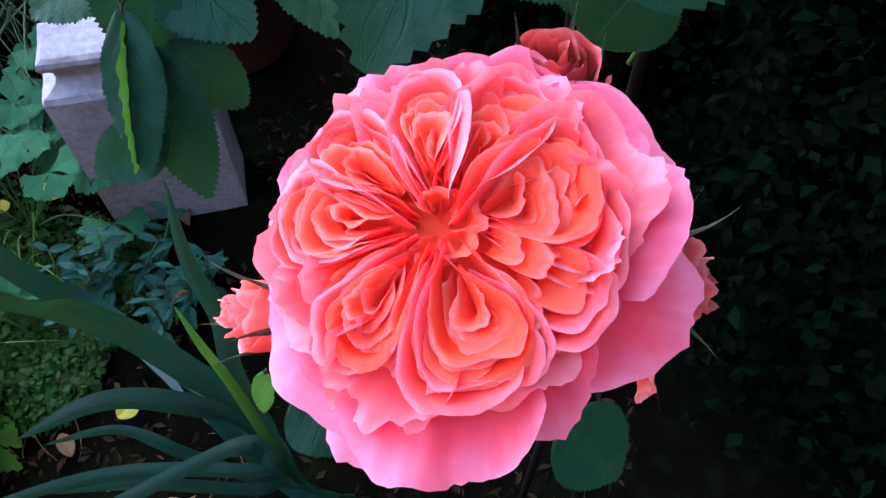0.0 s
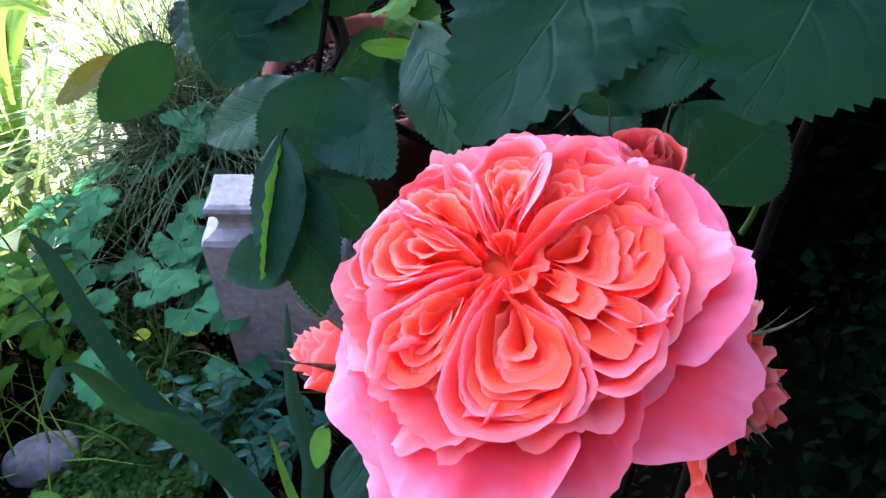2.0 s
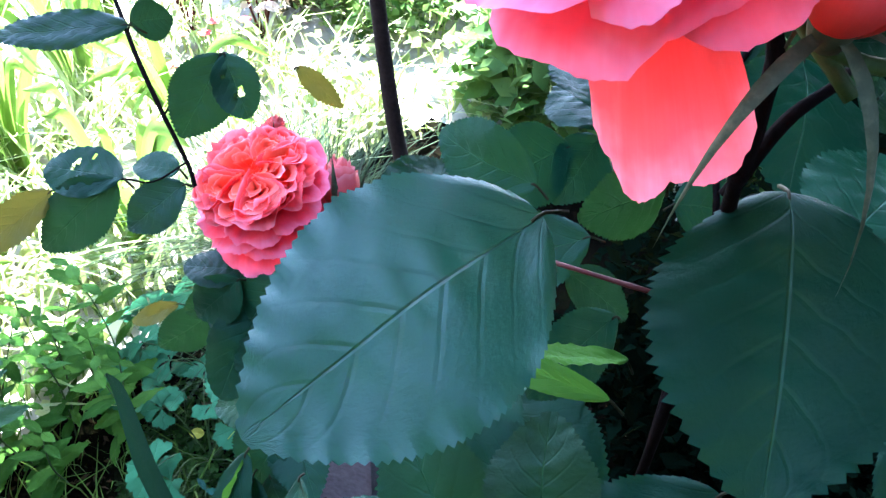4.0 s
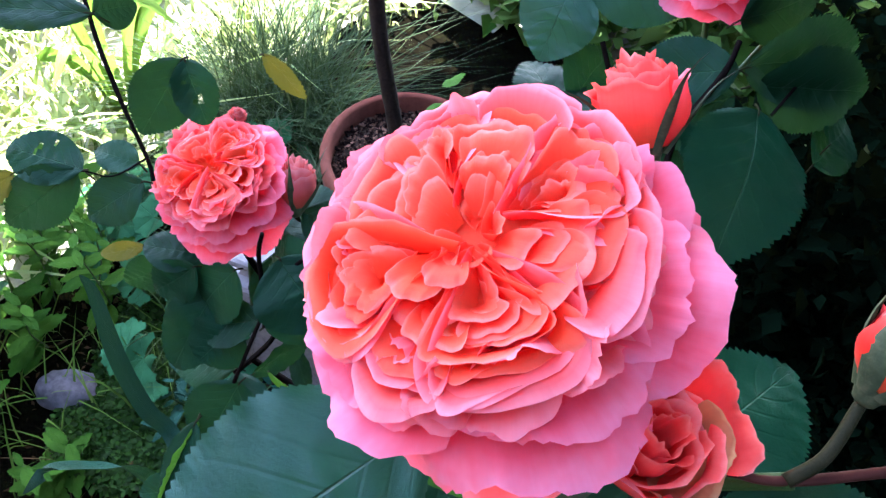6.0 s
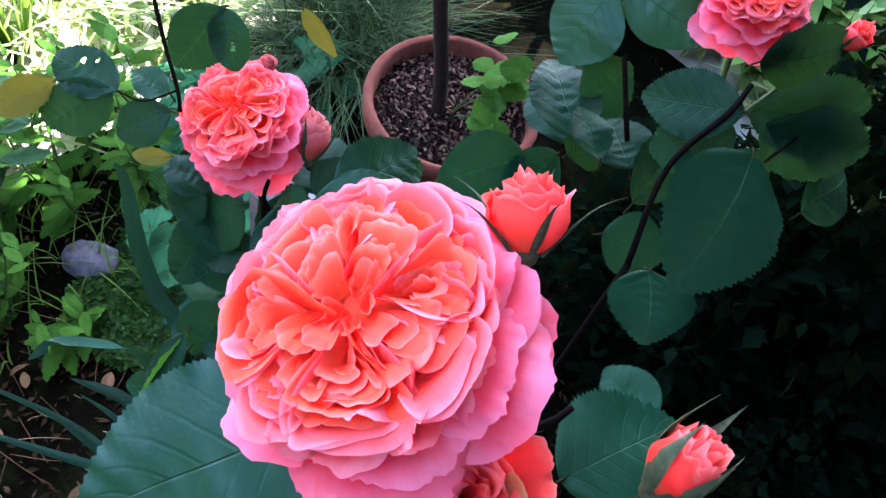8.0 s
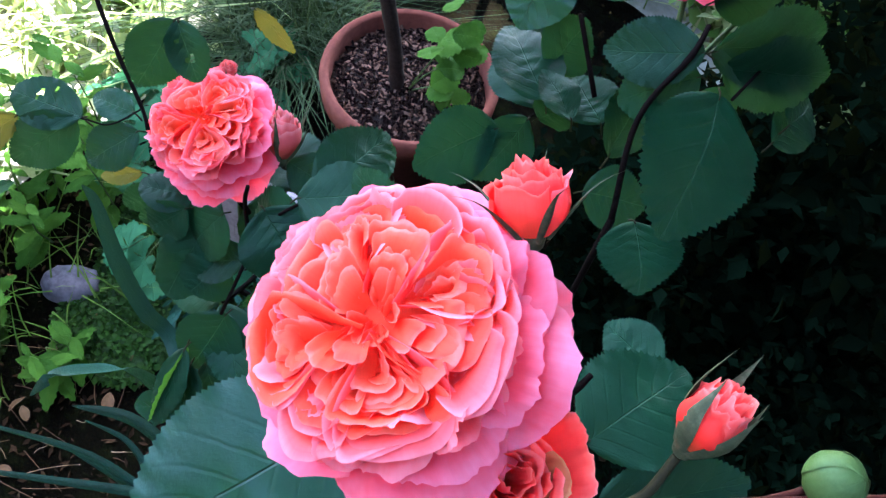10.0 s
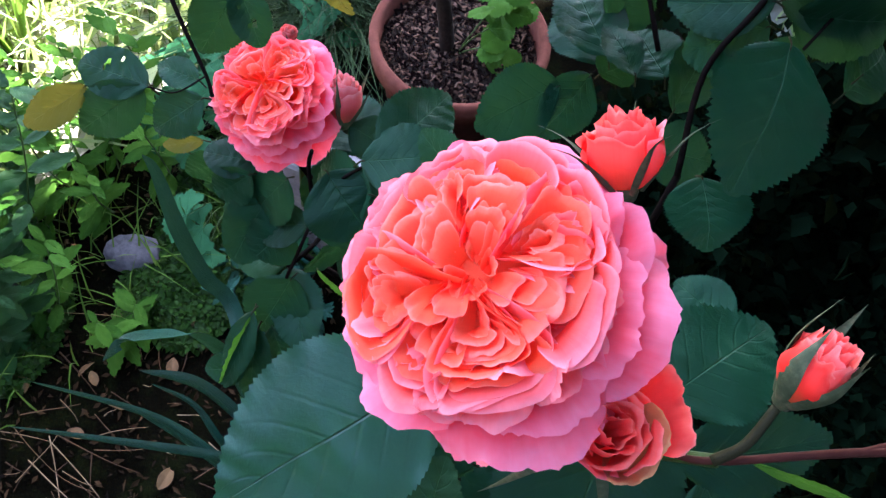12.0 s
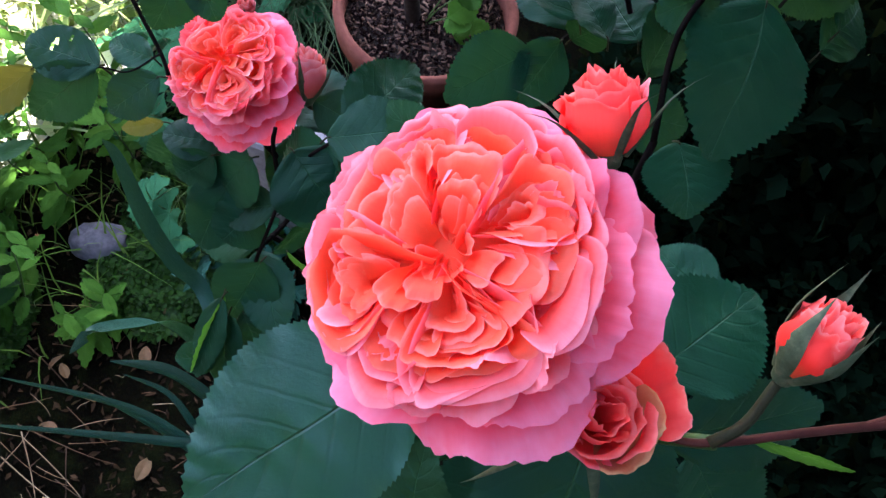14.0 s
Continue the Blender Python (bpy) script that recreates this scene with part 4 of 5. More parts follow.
leaflet((-0.2203, 0.4776, 0.8330), (-0.2380, 0.4380, 0.7911), (0.1084, -0.7449, 0.6582), 0.0510, ROSE_LEAVES, 45)
leaflet((-0.1896, 0.4689, 0.8057), (-0.2340, 0.4438, 0.7791), (-0.2230, -0.4953, 0.8396), 0.0380, ROSE_LEAVES, 46)
leaflet((-0.1796, 0.4650, 0.8110), (-0.1450, 0.4953, 0.8186), (0.4933, -0.6947, 0.5235), 0.0314, ROSE_LEAVES, 47)
leaflet((-0.2068, 0.4600, 0.7928), (-0.2146, 0.4266, 0.7658), (0.3650, -0.6354, 0.6805), 0.0459, ROUND_LEAVES, 48)
leaflet((-0.2347, 0.4706, 0.7963), (-0.2559, 0.4256, 0.7549), (-0.0078, -0.6755, 0.7373), 0.0500, ROUND_LEAVES, 49)
leaflet((-0.1846, 0.4893, 0.8694), (-0.1310, 0.4747, 0.8498), (0.2727, -0.2471, 0.9298), 0.0635, ROUND_LEAVES, 50)
leaflet((-0.1485, 0.5000, 0.8646), (-0.2035, 0.4792, 0.8256), (-0.1846, -0.7351, 0.6524), 0.0666, ROSE_LEAVES, 51)
leaflet((-0.1544, 0.5159, 0.8949), (-0.1496, 0.5946, 0.9039), (0.4585, -0.1285, 0.8793), 0.0550, ROSE_LEAVES, 52)
leaflet((-0.1628, 0.5039, 0.8921), (-0.1113, 0.5362, 0.9146), (-0.1348, -0.4126, 0.9009), 0.0532, ROSE_LEAVES, 53)
leaflet((-0.1946, 0.5385, 0.8255), (-0.2534, 0.5729, 0.8213), (-0.2380, -0.2938, 0.9257), 0.0540, ROSE_LEAVES, 54)
leaflet((-0.1833, 0.4375, 0.7589), (-0.1798, 0.3870, 0.7149), (0.3370, -0.6051, 0.7213), 0.0582, ROSE_LEAVES, 55)
leaflet((-0.2887, 0.5137, 0.9700), (-0.2956, 0.4759, 0.9196), (0.5544, -0.7004, 0.4496), 0.0441, ROSE_LEAVES, 56)
leaflet((-0.2874, 0.5146, 0.9701), (-0.2585, 0.5003, 0.9395), (0.2501, -0.7660, 0.5922), 0.0330, HOLED_LEAVES, 57)
leaflet((-0.3164, 0.4381, 0.9012), (-0.3741, 0.4183, 0.9012), (0.1398, -0.4078, 0.9023), 0.0363, HOLED_LEAVES, 58)
leaflet((-0.3198, 0.4351, 0.9005), (-0.3548, 0.3806, 0.8545), (0.4256, -0.7273, 0.5385), 0.0435, ROSE_LEAVES, 59)
leaflet((-0.3603, 0.4108, 0.8871), (-0.396, 0.3583, 0.8435), (0.2967, -0.7218, 0.6252), 0.0397, OLIVE, 60)
leaflet((-0.2809, 0.4594, 0.8999), (-0.3013, 0.4203, 0.8756), (0.2095, -0.5927, 0.7777), 0.0367, ROSE_LEAVES, 61)
leaflet((-0.2949, 0.4675, 0.9009), (-0.3343, 0.4552, 0.8968), (0.0045, -0.3292, 0.9443), 0.0250, ROSE_LEAVES, 62)
leaflet((-0.3625, 0.5008, 0.9722), (-0.4602, 0.4503, 0.9538), (0.1036, -0.5113, 0.8532), 0.0311, ROSE_LEAVES, 63)
leaflet((-0.3621, 0.5016, 0.9728), (-0.3495, 0.528, 0.9737), (0.7621, -0.3825, 0.5224), 0.0290, ROSE_LEAVES, 64)
leaflet((-0.2956, 0.5884, 0.9244), (-0.2555, 0.5918, 0.9036), (0.2769, -0.8780, 0.3903), 0.0244, OLIVE, 65)
leaflet((-0.2113, 0.5395, 0.8524), (-0.1652, 0.5505, 0.8452), (0.2210, -0.3241, 0.9199), 0.0383, ROSE_LEAVES, 66)
leaflet((-0.0980, 0.6601, 0.8956), (-0.1251, 0.5879, 0.8949), (0.6457, -0.2493, 0.7218), 0.0603, ROSE_LEAVES, 67)
leaflet((-0.0851, 0.7089, 0.8902), (-0.1530, 0.7395, 0.8978), (-0.0124, -0.2668, 0.9637), 0.0682, ROSE_LEAVES, 68)
leaflet((-0.0875, 0.6878, 0.8933), (-0.0795, 0.6240, 0.8761), (0.5966, -0.1383, 0.7905), 0.0483, ROSE_LEAVES, 69)
leaflet((-0.0847, 0.6985, 0.8859), (-0.0656, 0.7086, 0.9074), (0.4631, -0.8863, 0.0049), 0.0426, ROSE_LEAVES, 70)
leaflet((-0.1067, 0.7414, 0.8647), (-0.1292, 0.8098, 0.8763), (0.6241, 0.0734, 0.7779), 0.0756, ROSE_LEAVES, 71)
leaflet((-0.0546, 0.6909, 0.9195), (-0.0966, 0.7053, 0.9361), (0.4134, 0.1757, 0.8935), 0.0433, ROSE_LEAVES, 72)
leaflet((0.0222, 0.7514, 0.9695), (0.0670, 0.6480, 0.9480), (0.3494, 0.0259, 0.9366), 0.0960, ROSE_LEAVES, 73)
leaflet((0.0013, 0.7658, 0.9585), (-0.0419, 0.7269, 0.9312), (0.2262, -0.7153, 0.6613), 0.0607, ROSE_LEAVES, 74)
leaflet((0.0087, 0.7819, 0.9632), (0.0789, 0.8321, 0.9662), (0.5653, -0.8020, 0.1929), 0.0732, ROSE_LEAVES, 75)
leaflet((0.0317, 0.6603, 0.9074), (0.0739, 0.6262, 0.9048), (0.1284, 0.0836, 0.9882), 0.0725, ROSE_LEAVES, 76)
leaflet((-0.0199, 0.6843, 0.8636), (0.0266, 0.7134, 0.8638), (0.3691, -0.5947, 0.7142), 0.0541, ROSE_LEAVES, 77)
leaflet((0.0720, 0.8002, 0.9103), (0.0774, 0.8639, 0.9130), (0.5445, -0.0815, 0.8348), 0.0479, ROSE_LEAVES, 78)
leaflet((0.0009, 0.7810, 0.9204), (0.0434, 0.8080, 0.8986), (0.6242, -0.4933, 0.6059), 0.0426, ROSE_LEAVES, 79)
leaflet((0.0959, 0.4333, 1.0642), (0.1104, 0.4881, 1.0830), (-0.0568, -0.3105, 0.9489), 0.0565, ROSE_LEAVES, 80)
leaflet((0.1205, 0.4332, 1.0135), (0.1755, 0.4900, 1.0229), (0.1953, -0.3413, 0.9194), 0.0424, ROSE_LEAVES, 81)
leaflet((0.1413, 0.4400, 1.0554), (0.1906, 0.4588, 1.0507), (0.3106, -0.6386, 0.7041), 0.0074, YOUNG, 82)
leaflet((0.1393, 0.4445, 0.9912), (0.1886, 0.4288, 0.9722), (0.2119, -0.4088, 0.8877), 0.0574, ROSE_LEAVES, 83)
leaflet((0.1112, 0.5594, 0.9345), (0.0641, 0.5636, 0.9259), (-0.1988, -0.3805, 0.9032), 0.0398, ROSE_LEAVES, 84)
leaflet((-0.0047, 0.7660, 0.9796), (-0.0688, 0.7345, 0.9493), (0.0022, -0.6956, 0.7185), 0.0528, ROSE_LEAVES, 85)
leaflet((-0.0021, 0.7691, 0.9803), (0.0620, 0.8585, 0.9815), (0.7752, -0.5598, 0.2928), 0.0691, ROSE_LEAVES, 86)
leaflet((-0.0270, 0.8092, 0.9853), (0.0188, 0.8694, 1.0010), (0.7346, -0.6267, 0.2600), 0.0579, ROSE_LEAVES, 87)
leaflet((-0.1373, 0.7551, 0.9936), (-0.1330, 0.7091, 0.9456), (0.2898, -0.6779, 0.6756), 0.0602, FRESH_LEAVES, 88)
leaflet((-0.1413, 0.7798, 0.9840), (-0.0647, 0.8042, 0.9717), (0.3231, -0.6850, 0.6530), 0.0555, FRESH_LEAVES, 89)
leaflet((-0.0812, 0.6912, 0.9198), (-0.1485, 0.7244, 0.9350), (0.2322, 0.0256, 0.9723), 0.0639, ROSE_LEAVES, 90)
leaflet((-0.0992, 0.7202, 0.9170), (-0.1001, 0.7670, 0.9409), (0.7705, -0.2781, 0.5736), 0.0595, ROSE_LEAVES, 91)
leaflet((-0.0406, 0.7219, 0.8989), (-0.0845, 0.7379, 0.9095), (0.2085, -0.0741, 0.9752), 0.0599, ROSE_LEAVES, 92)
leaflet((-0.0199, 0.7099, 0.8862), (-0.0340, 0.7715, 0.9219), (0.7878, -0.1638, 0.5937), 0.0604, ROSE_LEAVES, 93)
leaflet((0.0734, 0.8069, 0.9284), (0.0804, 0.8556, 0.9275), (0.5394, -0.0620, 0.8397), 0.0479, ROSE_LEAVES, 94)
leaflet((-0.0144, 0.7694, 0.9378), (0.0379, 0.7043, 0.9113), (0.3987, -0.0524, 0.9156), 0.0619, ROSE_LEAVES, 95)
leaflet((-0.0523, 0.2023, 0.8309), (-0.0384, 0.1895, 0.8323), (-0.1205, -0.0223, 0.9925), 0.0189, ROSE_LEAVES, 96)
leaflet((-0.0632, 0.2078, 0.8240), (-0.0643, 0.1986, 0.8176), (-0.3355, -0.5106, 0.7917), 0.0095, YOUNG, 97)
leaflet((0.0160, 0.2220, 0.7742), (0.0380, 0.2111, 0.7636), (0.2087, -0.4320, 0.8774), 0.0295, ROSE_LEAVES, 98)
leaflet((0.0129, 0.3365, 0.8149), (0.0283, 0.3450, 0.8459), (-0.05, -0.80, 0.60), 0.036, ROSE_LEAVES, 99)
leaflet((0.0090, 0.2885, 0.9020), (-0.0225, 0.2760, 0.8940), (0.0, -0.60, 0.80), 0.024, ROSE_LEAVES, 100)
branch([(0.0110, 0.3660, 0.7960), (0.0148, 0.3672, 0.7983), (0.0219, 0.3701, 0.8024), (0.0308, 0.3706, 0.8038), (0.0344, 0.3664, 0.7989), (0.0356, 0.3687, 0.7851), (0.0340, 0.3720, 0.7700)], 0.0007, 0.0012, GREEN_STEM)


# main canes down to the ground
branch([(0.05, 0.33, 0.0), (0.053, 0.37, 0.4), (0.052, 0.430, 0.663), (0.055, 0.452, 0.78), (0.060, 0.44, 0.95), (0.063, 0.41, 1.06), (0.0657, 0.3861, 1.1092)], 0.004, 0.0022, BARK)
branch([(0.063, 0.395, 1.095), (0.0700, 0.4050, 1.1180), (0.0775, 0.4196, 1.1258), (0.0790, 0.4300, 1.1280)], 0.0024, 0.0012, BARK)
branch([(0.02, 0.62, 0.0), (-0.02, 0.60, 0.4), (-0.10, 0.52, 0.62), (-0.21, 0.47, 0.72)], 0.007, 0.0026, BARK)
branch([(0.03, 0.62, 0.0), (0.03, 0.64, 0.5), (0.015, 0.670, 0.878)], 0.004, 0.003, BARK)
branch([(0.10, 0.26, 0.0), (0.06, 0.26, 0.5), (0.0, 0.25, 0.78), (-0.012, 0.235, 0.84)], 0.005, 0.0022, BARK)

# ---- the flowers ----
rose((-0.0202, 0.2167, 0.8872), (-0.175, -0.290, 0.941), 0, 0.0453, 12, "fully open coral-pink quartered rose with pale ruffled outer petals",
     [(48, 0.30, 0.70, 0.34, 10), (96, 0.38, 0.68, 0.19, 7), (134, 0.38, 0.68, 0.19, 8), (174, 0.44, 0.70, 0.17, 8), (213, 0.38, 0.70, 0.23, 11), (265, 0.40, 0.66, 0.19, 8), (322, 0.38, 0.68, 0.27, 10)],
     [(-0.012, 0.236, 0.84), (-0.008, 0.250, 0.80)], fans=[(6, 0.34, 0.70, 0.17, 6)], full=1.06, swell=[(62, 28, 0.09), (350, 27, -0.22), (298, 24, 0.08), (240, 20, -0.05)])
rose((0.0255, 0.3640, 1.2040), (-0.25, -0.370, 0.895), 8, 0.0510, 23, "large open salmon-pink quartered rose above two buds",
     [(346, 0.30, 0.68, 0.36, 9), (84, 0.40, 0.70, 0.30, 8), (168, 0.47, 0.70, 0.24, 7), (252, 0.46, 0.72, 0.34, 9)],
     [(0.0590, 0.4007, 1.1462), (0.0647, 0.3941, 1.1247), (0.0657, 0.3861, 1.1092)], 2, BARK, loose=[(312, -44, 0.99, 0.46)], blunt=0.72, ruffle=1.4, full=1.12,
     fans=[(210, 0.22, 0.70, 0.30, 8), (128, 0.22, 0.70, 0.28, 8), (38, 0.26, 0.70, 0.26, 7), (302, 0.28, 0.72, 0.24, 7)], swell=[(118, 42, -0.10)])
rose((-0.2640, 0.5030, 0.8900), (-0.09, -0.36, 0.92), 0, 0.0560, 37, "open coral rose with lilac-pink outer petals and a bud beside it",
     [(342, 0.30, 0.68, 0.36, 9), (112, 0.36, 0.70, 0.32, 8), (247, 0.42, 0.72, 0.34, 8), (62, 0.45, 0.68, 0.20, 6)],
     [(-0.259, 0.525, 0.83), (-0.235, 0.50, 0.74)], 16, inner=PETAL_SALMON, blunt=0.72, ruffle=1.4, full=1.10,
     fans=[(24, 0.30, 0.66, 0.18, 5), (180, 0.20, 0.70, 0.30, 7), (292, 0.34, 0.70, 0.20, 5)])
rose((-0.0650, 0.8315, 1.0240), (0.05, -0.25, 0.95), 40, 0.0480, 51, "open pink rose at the back of the bush",
     [(20, 0.36, 0.70, 0.30, 7), (75, 0.38, 0.68, 0.28, 7), (140, 0.36, 0.70, 0.32, 8), (205, 0.38, 0.70, 0.30, 8), (260, 0.38, 0.70, 0.28, 7), (320, 0.38, 0.70, 0.30, 7)],
     [(-0.055, 0.83, 0.96), (-0.02, 0.78, 0.90)], 12)

# ---- buds ----
bud((-0.0500, 0.2150, 0.8430), (-0.8796, -0.2229, 0.4202), 30, 0.023, 3, "half-open salmon rose bud beside the open rose", [(-0.035, 0.228, 0.845), (-0.012, 0.238, 0.825)], 0.2, skin=PETAL_SALMON)
bud((0.0115, 0.2310, 0.8550), (0.9350, -0.1384, 0.0266), 200, 0.0285, 4, "half-open dark red rose bud with loose petals", [(0.008, 0.238, 0.848), (-0.008, 0.245, 0.82)], 0.42, skin=PETAL_DARK, fat=1.15, flaps=[((0.55, -0.75, 0.1), 35, 0.95, 0.60, PETAL_CORAL, "loose coral outer petal"), ((0.7, 0.6, 0.3), 40, 0.70, 0.50, PETAL_DUSTY, "faded outer petal")])
bud((-0.0010, 0.2610, 0.8730), (-0.12, -0.02, 0.96), 75, 0.0205, 12, "dark red rose bud with thin standing sepals behind the open rose", [(-0.002, 0.262, 0.862), (-0.012, 0.254, 0.835)], 0.30, skin=PETAL_DARK, fat=1.35, broad=0.055, splay=0.10)
bud((0.0405, 0.4157, 1.2020), (-0.5845, 0.4432, 0.6797), 10, 0.0265, 5, "pointed coral rose bud with spread green sepals", [(0.055, 0.395, 1.165), (0.085, 0.387, 1.14)], 0.22, fat=1.4, broad=0.045, splay=0.85)
bud((0.0775, 0.3641, 1.1640), (0.12, -0.16, 0.96), 60, 0.034, 6, "opening red rose bud with peeling outer petals below the large rose", [(0.092, 0.372, 1.158), (0.1098, 0.3787, 1.1748)], 0.28, True, flaps=[
    ((0.45, 0.80, 0.2), 30, 0.85, 0.62, PETAL_BUD, "coral petal that peels away"), ((0.70, 0.10, 0.0), 55, 0.50, 0.80, PETAL_AGED, "browned orange outer petal"),
    ((-0.8, 0.2, 0.1), 48, 0.66, 0.70, PETAL_MID, "broad coral outer petal")])
bud((0.1125, 0.4010, 1.1885), (0.02, 0.62, 0.74), 120, 0.0260, 7, "closed red rose bud in grey-green sepals", [(0.1125, 0.3860, 1.1800), (0.1085, 0.3775, 1.1750)], 0.06, False, BROWN_STEM, 0.0015, fat=1.2, broad=0.12, splay=-0.05)
green_bud((0.1545, 0.4300, 1.1790), (0.35, 0.10, 0.93), 0.0092, [(0.150, 0.424, 1.170), (0.1417, 0.4118, 1.1725)])
bud((-0.2140, 0.5350, 0.8560), (-0.2752, 0.3847, 0.8811), 0, 0.044, 9, "withered dusty-pink rose bud beside an open rose", [(-0.213, 0.542, 0.82), (-0.225, 0.51, 0.74)], 0.12, skin=PETAL_DUSTY, stem_mat=BROWN_STEM, fat=1.1)
bud((-0.2790, 0.5430, 0.8930), (0.05, 0.15, 0.95), 50, 0.018, 11, "small half-open coral bud behind an open rose", [(-0.264, 0.545, 0.87), (-0.25, 0.53, 0.80)], 0.25, skin=PETAL_DUSTY)
bud((0.0020, 0.8750, 0.9900), (0.2, 0.1, 0.9), 0, 0.030, 10, "pink bud beside the rose at the back", [(-0.01, 0.86, 0.95), (-0.02, 0.80, 0.91)], 0.2)
branch([(0.0969, 0.3700, 1.1760), (0.1098, 0.3787, 1.1748), (0.1417, 0.4118, 1.1725), (0.20, 0.47, 1.16)], 0.0011, 0.0015, RED_STEM)


# ---- sword leaves ----
def sword(parent, points, width, k, material=None, fold=0.25, flat=None):
    """A long blade along the points, folded lengthwise."""
    line = spline(points, 8)
    n = len(line) - 1
    r = random.Random(k)
    flat = Vector(flat or (r.uniform(-0.4, 0.4), -0.8, 0.5)).normalized()

    def place(u, v):
        i = min(int(round(v * n)), n)
        c = line[i]
        d = (line[min(i + 1, n)] - line[max(i - 1, 0)]).normalized()
        s = d.cross(flat).normalized()
        nn = s.cross(d)
        w = width / 2 * min(1.0, (1 - v) * 3.2) ** 0.6 * (0.75 + 0.25 * math.sin(v * 3))
        return c + s * (u * w) - nn * (fold * abs(u) * w)

    return piece("blade", grid_mesh("blade", 4, n, place, material or IRIS_LEAF), parent)


iris = thing("iris", "clump of blue-green sword-shaped iris leaves", "iris", pose(0, 0, 0))
sword(iris, [(-0.1380, 0.3450, 0.0000), (-0.1810, 0.3220, 0.1500), (-0.4197, 0.4722, 0.1676), (-0.4821, 0.4768, 0.2287), (-0.5240, 0.4845, 0.3139), (-0.5664, 0.5052, 0.4103), (-0.5795, 0.5032, 0.4465)], 0.0252, 1, flat=(0.75, -0.3, 0.55))
sword(iris, [(-0.1260, 0.3350, 0.0000), (-0.1870, 0.3220, 0.1500), (-0.2301, 0.3738, 0.2006), (-0.2854, 0.3909, 0.2596), (-0.3335, 0.4011, 0.3143), (-0.3584, 0.3859, 0.3877), (-0.3524, 0.3557, 0.4622), (-0.3220, 0.3150, 0.5850), (-0.3269, 0.2853, 0.5762)], 0.0318, 2)
sword(iris, [(-0.1500, 0.3450, 0.0000), (-0.1750, 0.3220, 0.1500), (-0.2229, 0.3715, 0.3134), (-0.2223, 0.3888, 0.4033), (-0.2338, 0.4035, 0.4810), (-0.2150, 0.4000, 0.6000)], 0.0244, 3)
sword(iris, [(-0.1380, 0.3350, 0.0000), (-0.1810, 0.3220, 0.1500), (-0.2149, 0.3557, 0.1895), (-0.2692, 0.3618, 0.2423), (-0.3585, 0.3542, 0.2555), (-0.4435, 0.3144, 0.2274)], 0.0318, 4)
sword(iris, [(-0.1260, 0.3450, 0.0000), (-0.1870, 0.3220, 0.1500), (-0.2226, 0.3198, 0.1700), (-0.2843, 0.3233, 0.2219), (-0.3434, 0.3320, 0.2421), (-0.4169, 0.3132, 0.2250)], 0.0185, 5)
sword(iris, [(-0.1500, 0.3350, 0.0000), (-0.1750, 0.3220, 0.1500), (-0.2089, 0.3318, 0.1643), (-0.2574, 0.3580, 0.2165), (-0.2971, 0.3840, 0.2565)], 0.0222, 6)
sword(iris, [(-0.1380, 0.3450, 0.0000), (-0.1810, 0.3220, 0.1500), (-0.2015, 0.3101, 0.2445), (-0.3674, 0.2872, 0.2215), (-0.5611, 0.1966, 0.1998)], 0.0185, 7)
sword(iris, [(-0.1260, 0.3350, 0.0000), (-0.1870, 0.3220, 0.1500), (-0.1945, 0.3293, 0.2728), (-0.2484, 0.3127, 0.2574), (-0.4015, 0.2220, 0.2032), (-0.5532, 0.1298, 0.1481)], 0.0155, 8)
sword(iris, [(-0.1500, 0.3450, 0.0000), (-0.1750, 0.3220, 0.1500), (-0.2242, 0.3655, 0.3102), (-0.2301, 0.3658, 0.4025), (-0.2277, 0.3624, 0.4921)], 0.0133, 9, WEED_LEAF)
sword(iris, [(-0.1380, 0.3350, 0.0000), (-0.1810, 0.3220, 0.1500), (-0.2206, 0.3048, 0.1845), (-0.3190, 0.2917, 0.2066), (-0.4047, 0.2730, 0.2018)], 0.0185, 10)


# ---- lobed leaves of the columbine ----
def lobed_mesh(seed):
    """A leaf of three fan-shaped leaflets, each with two clefts and a scalloped rim."""
    r = random.Random(seed)
    n, rings, verts, uvs, faces = 26, 5, [], [], []
    for turn in (-82 + r.uniform(-6, 6), r.uniform(-5, 5), 82 + r.uniform(-6, 6)):
        base, off = len(verts), r.uniform(0, 30)
        co, si = math.cos(radians(turn)), math.sin(radians(turn))
        verts.append((0, 0, 0))
        uvs.append((0.5, 0.0))
        for k in range(1, rings + 1):
            q = k / rings
            for i in range(n + 1):
                g = 2 * i / n - 1
                a = radians(46) * g * (0.55 + 0.45 * q)
                cleft = 1 - 0.22 * max(0.0, 1 - abs(abs(g) - 0.36) * 9) * q ** 3
                rim = (1 + 0.05 * math.cos(g * 17)) * (1 - 0.16 * abs(g) ** 3) if k == rings else 1 - 0.12 * abs(g) ** 3
                rad = q * cleft * rim * 0.62 + 0.04
                x, y = rad * math.sin(a), rad * math.cos(a)
                z = 0.05 * noise.noise(Vector((x * 3 + off, y * 3, 1))) - 0.10 * q * q * 0.5 + 0.05 * abs(g) * q
                verts.append((x * co + y * si, y * co - x * si, z))
                uvs.append((0.5 + 0.5 * g * q, q))
        w = n + 1
        for i in range(n):
            faces.append((base, base + 1 + i, base + 2 + i))
            for k in range(rings - 1):
                a0 = base + 1 + k * w + i
                faces.append((a0, a0 + w, a0 + w + 1, a0 + 1))
    return mesh_from("leaf", verts, [tuple(reversed(f)) for f in faces], GER_LEAF, uvs)


LOBED = [lobed_mesh(k) for k in range(4)]


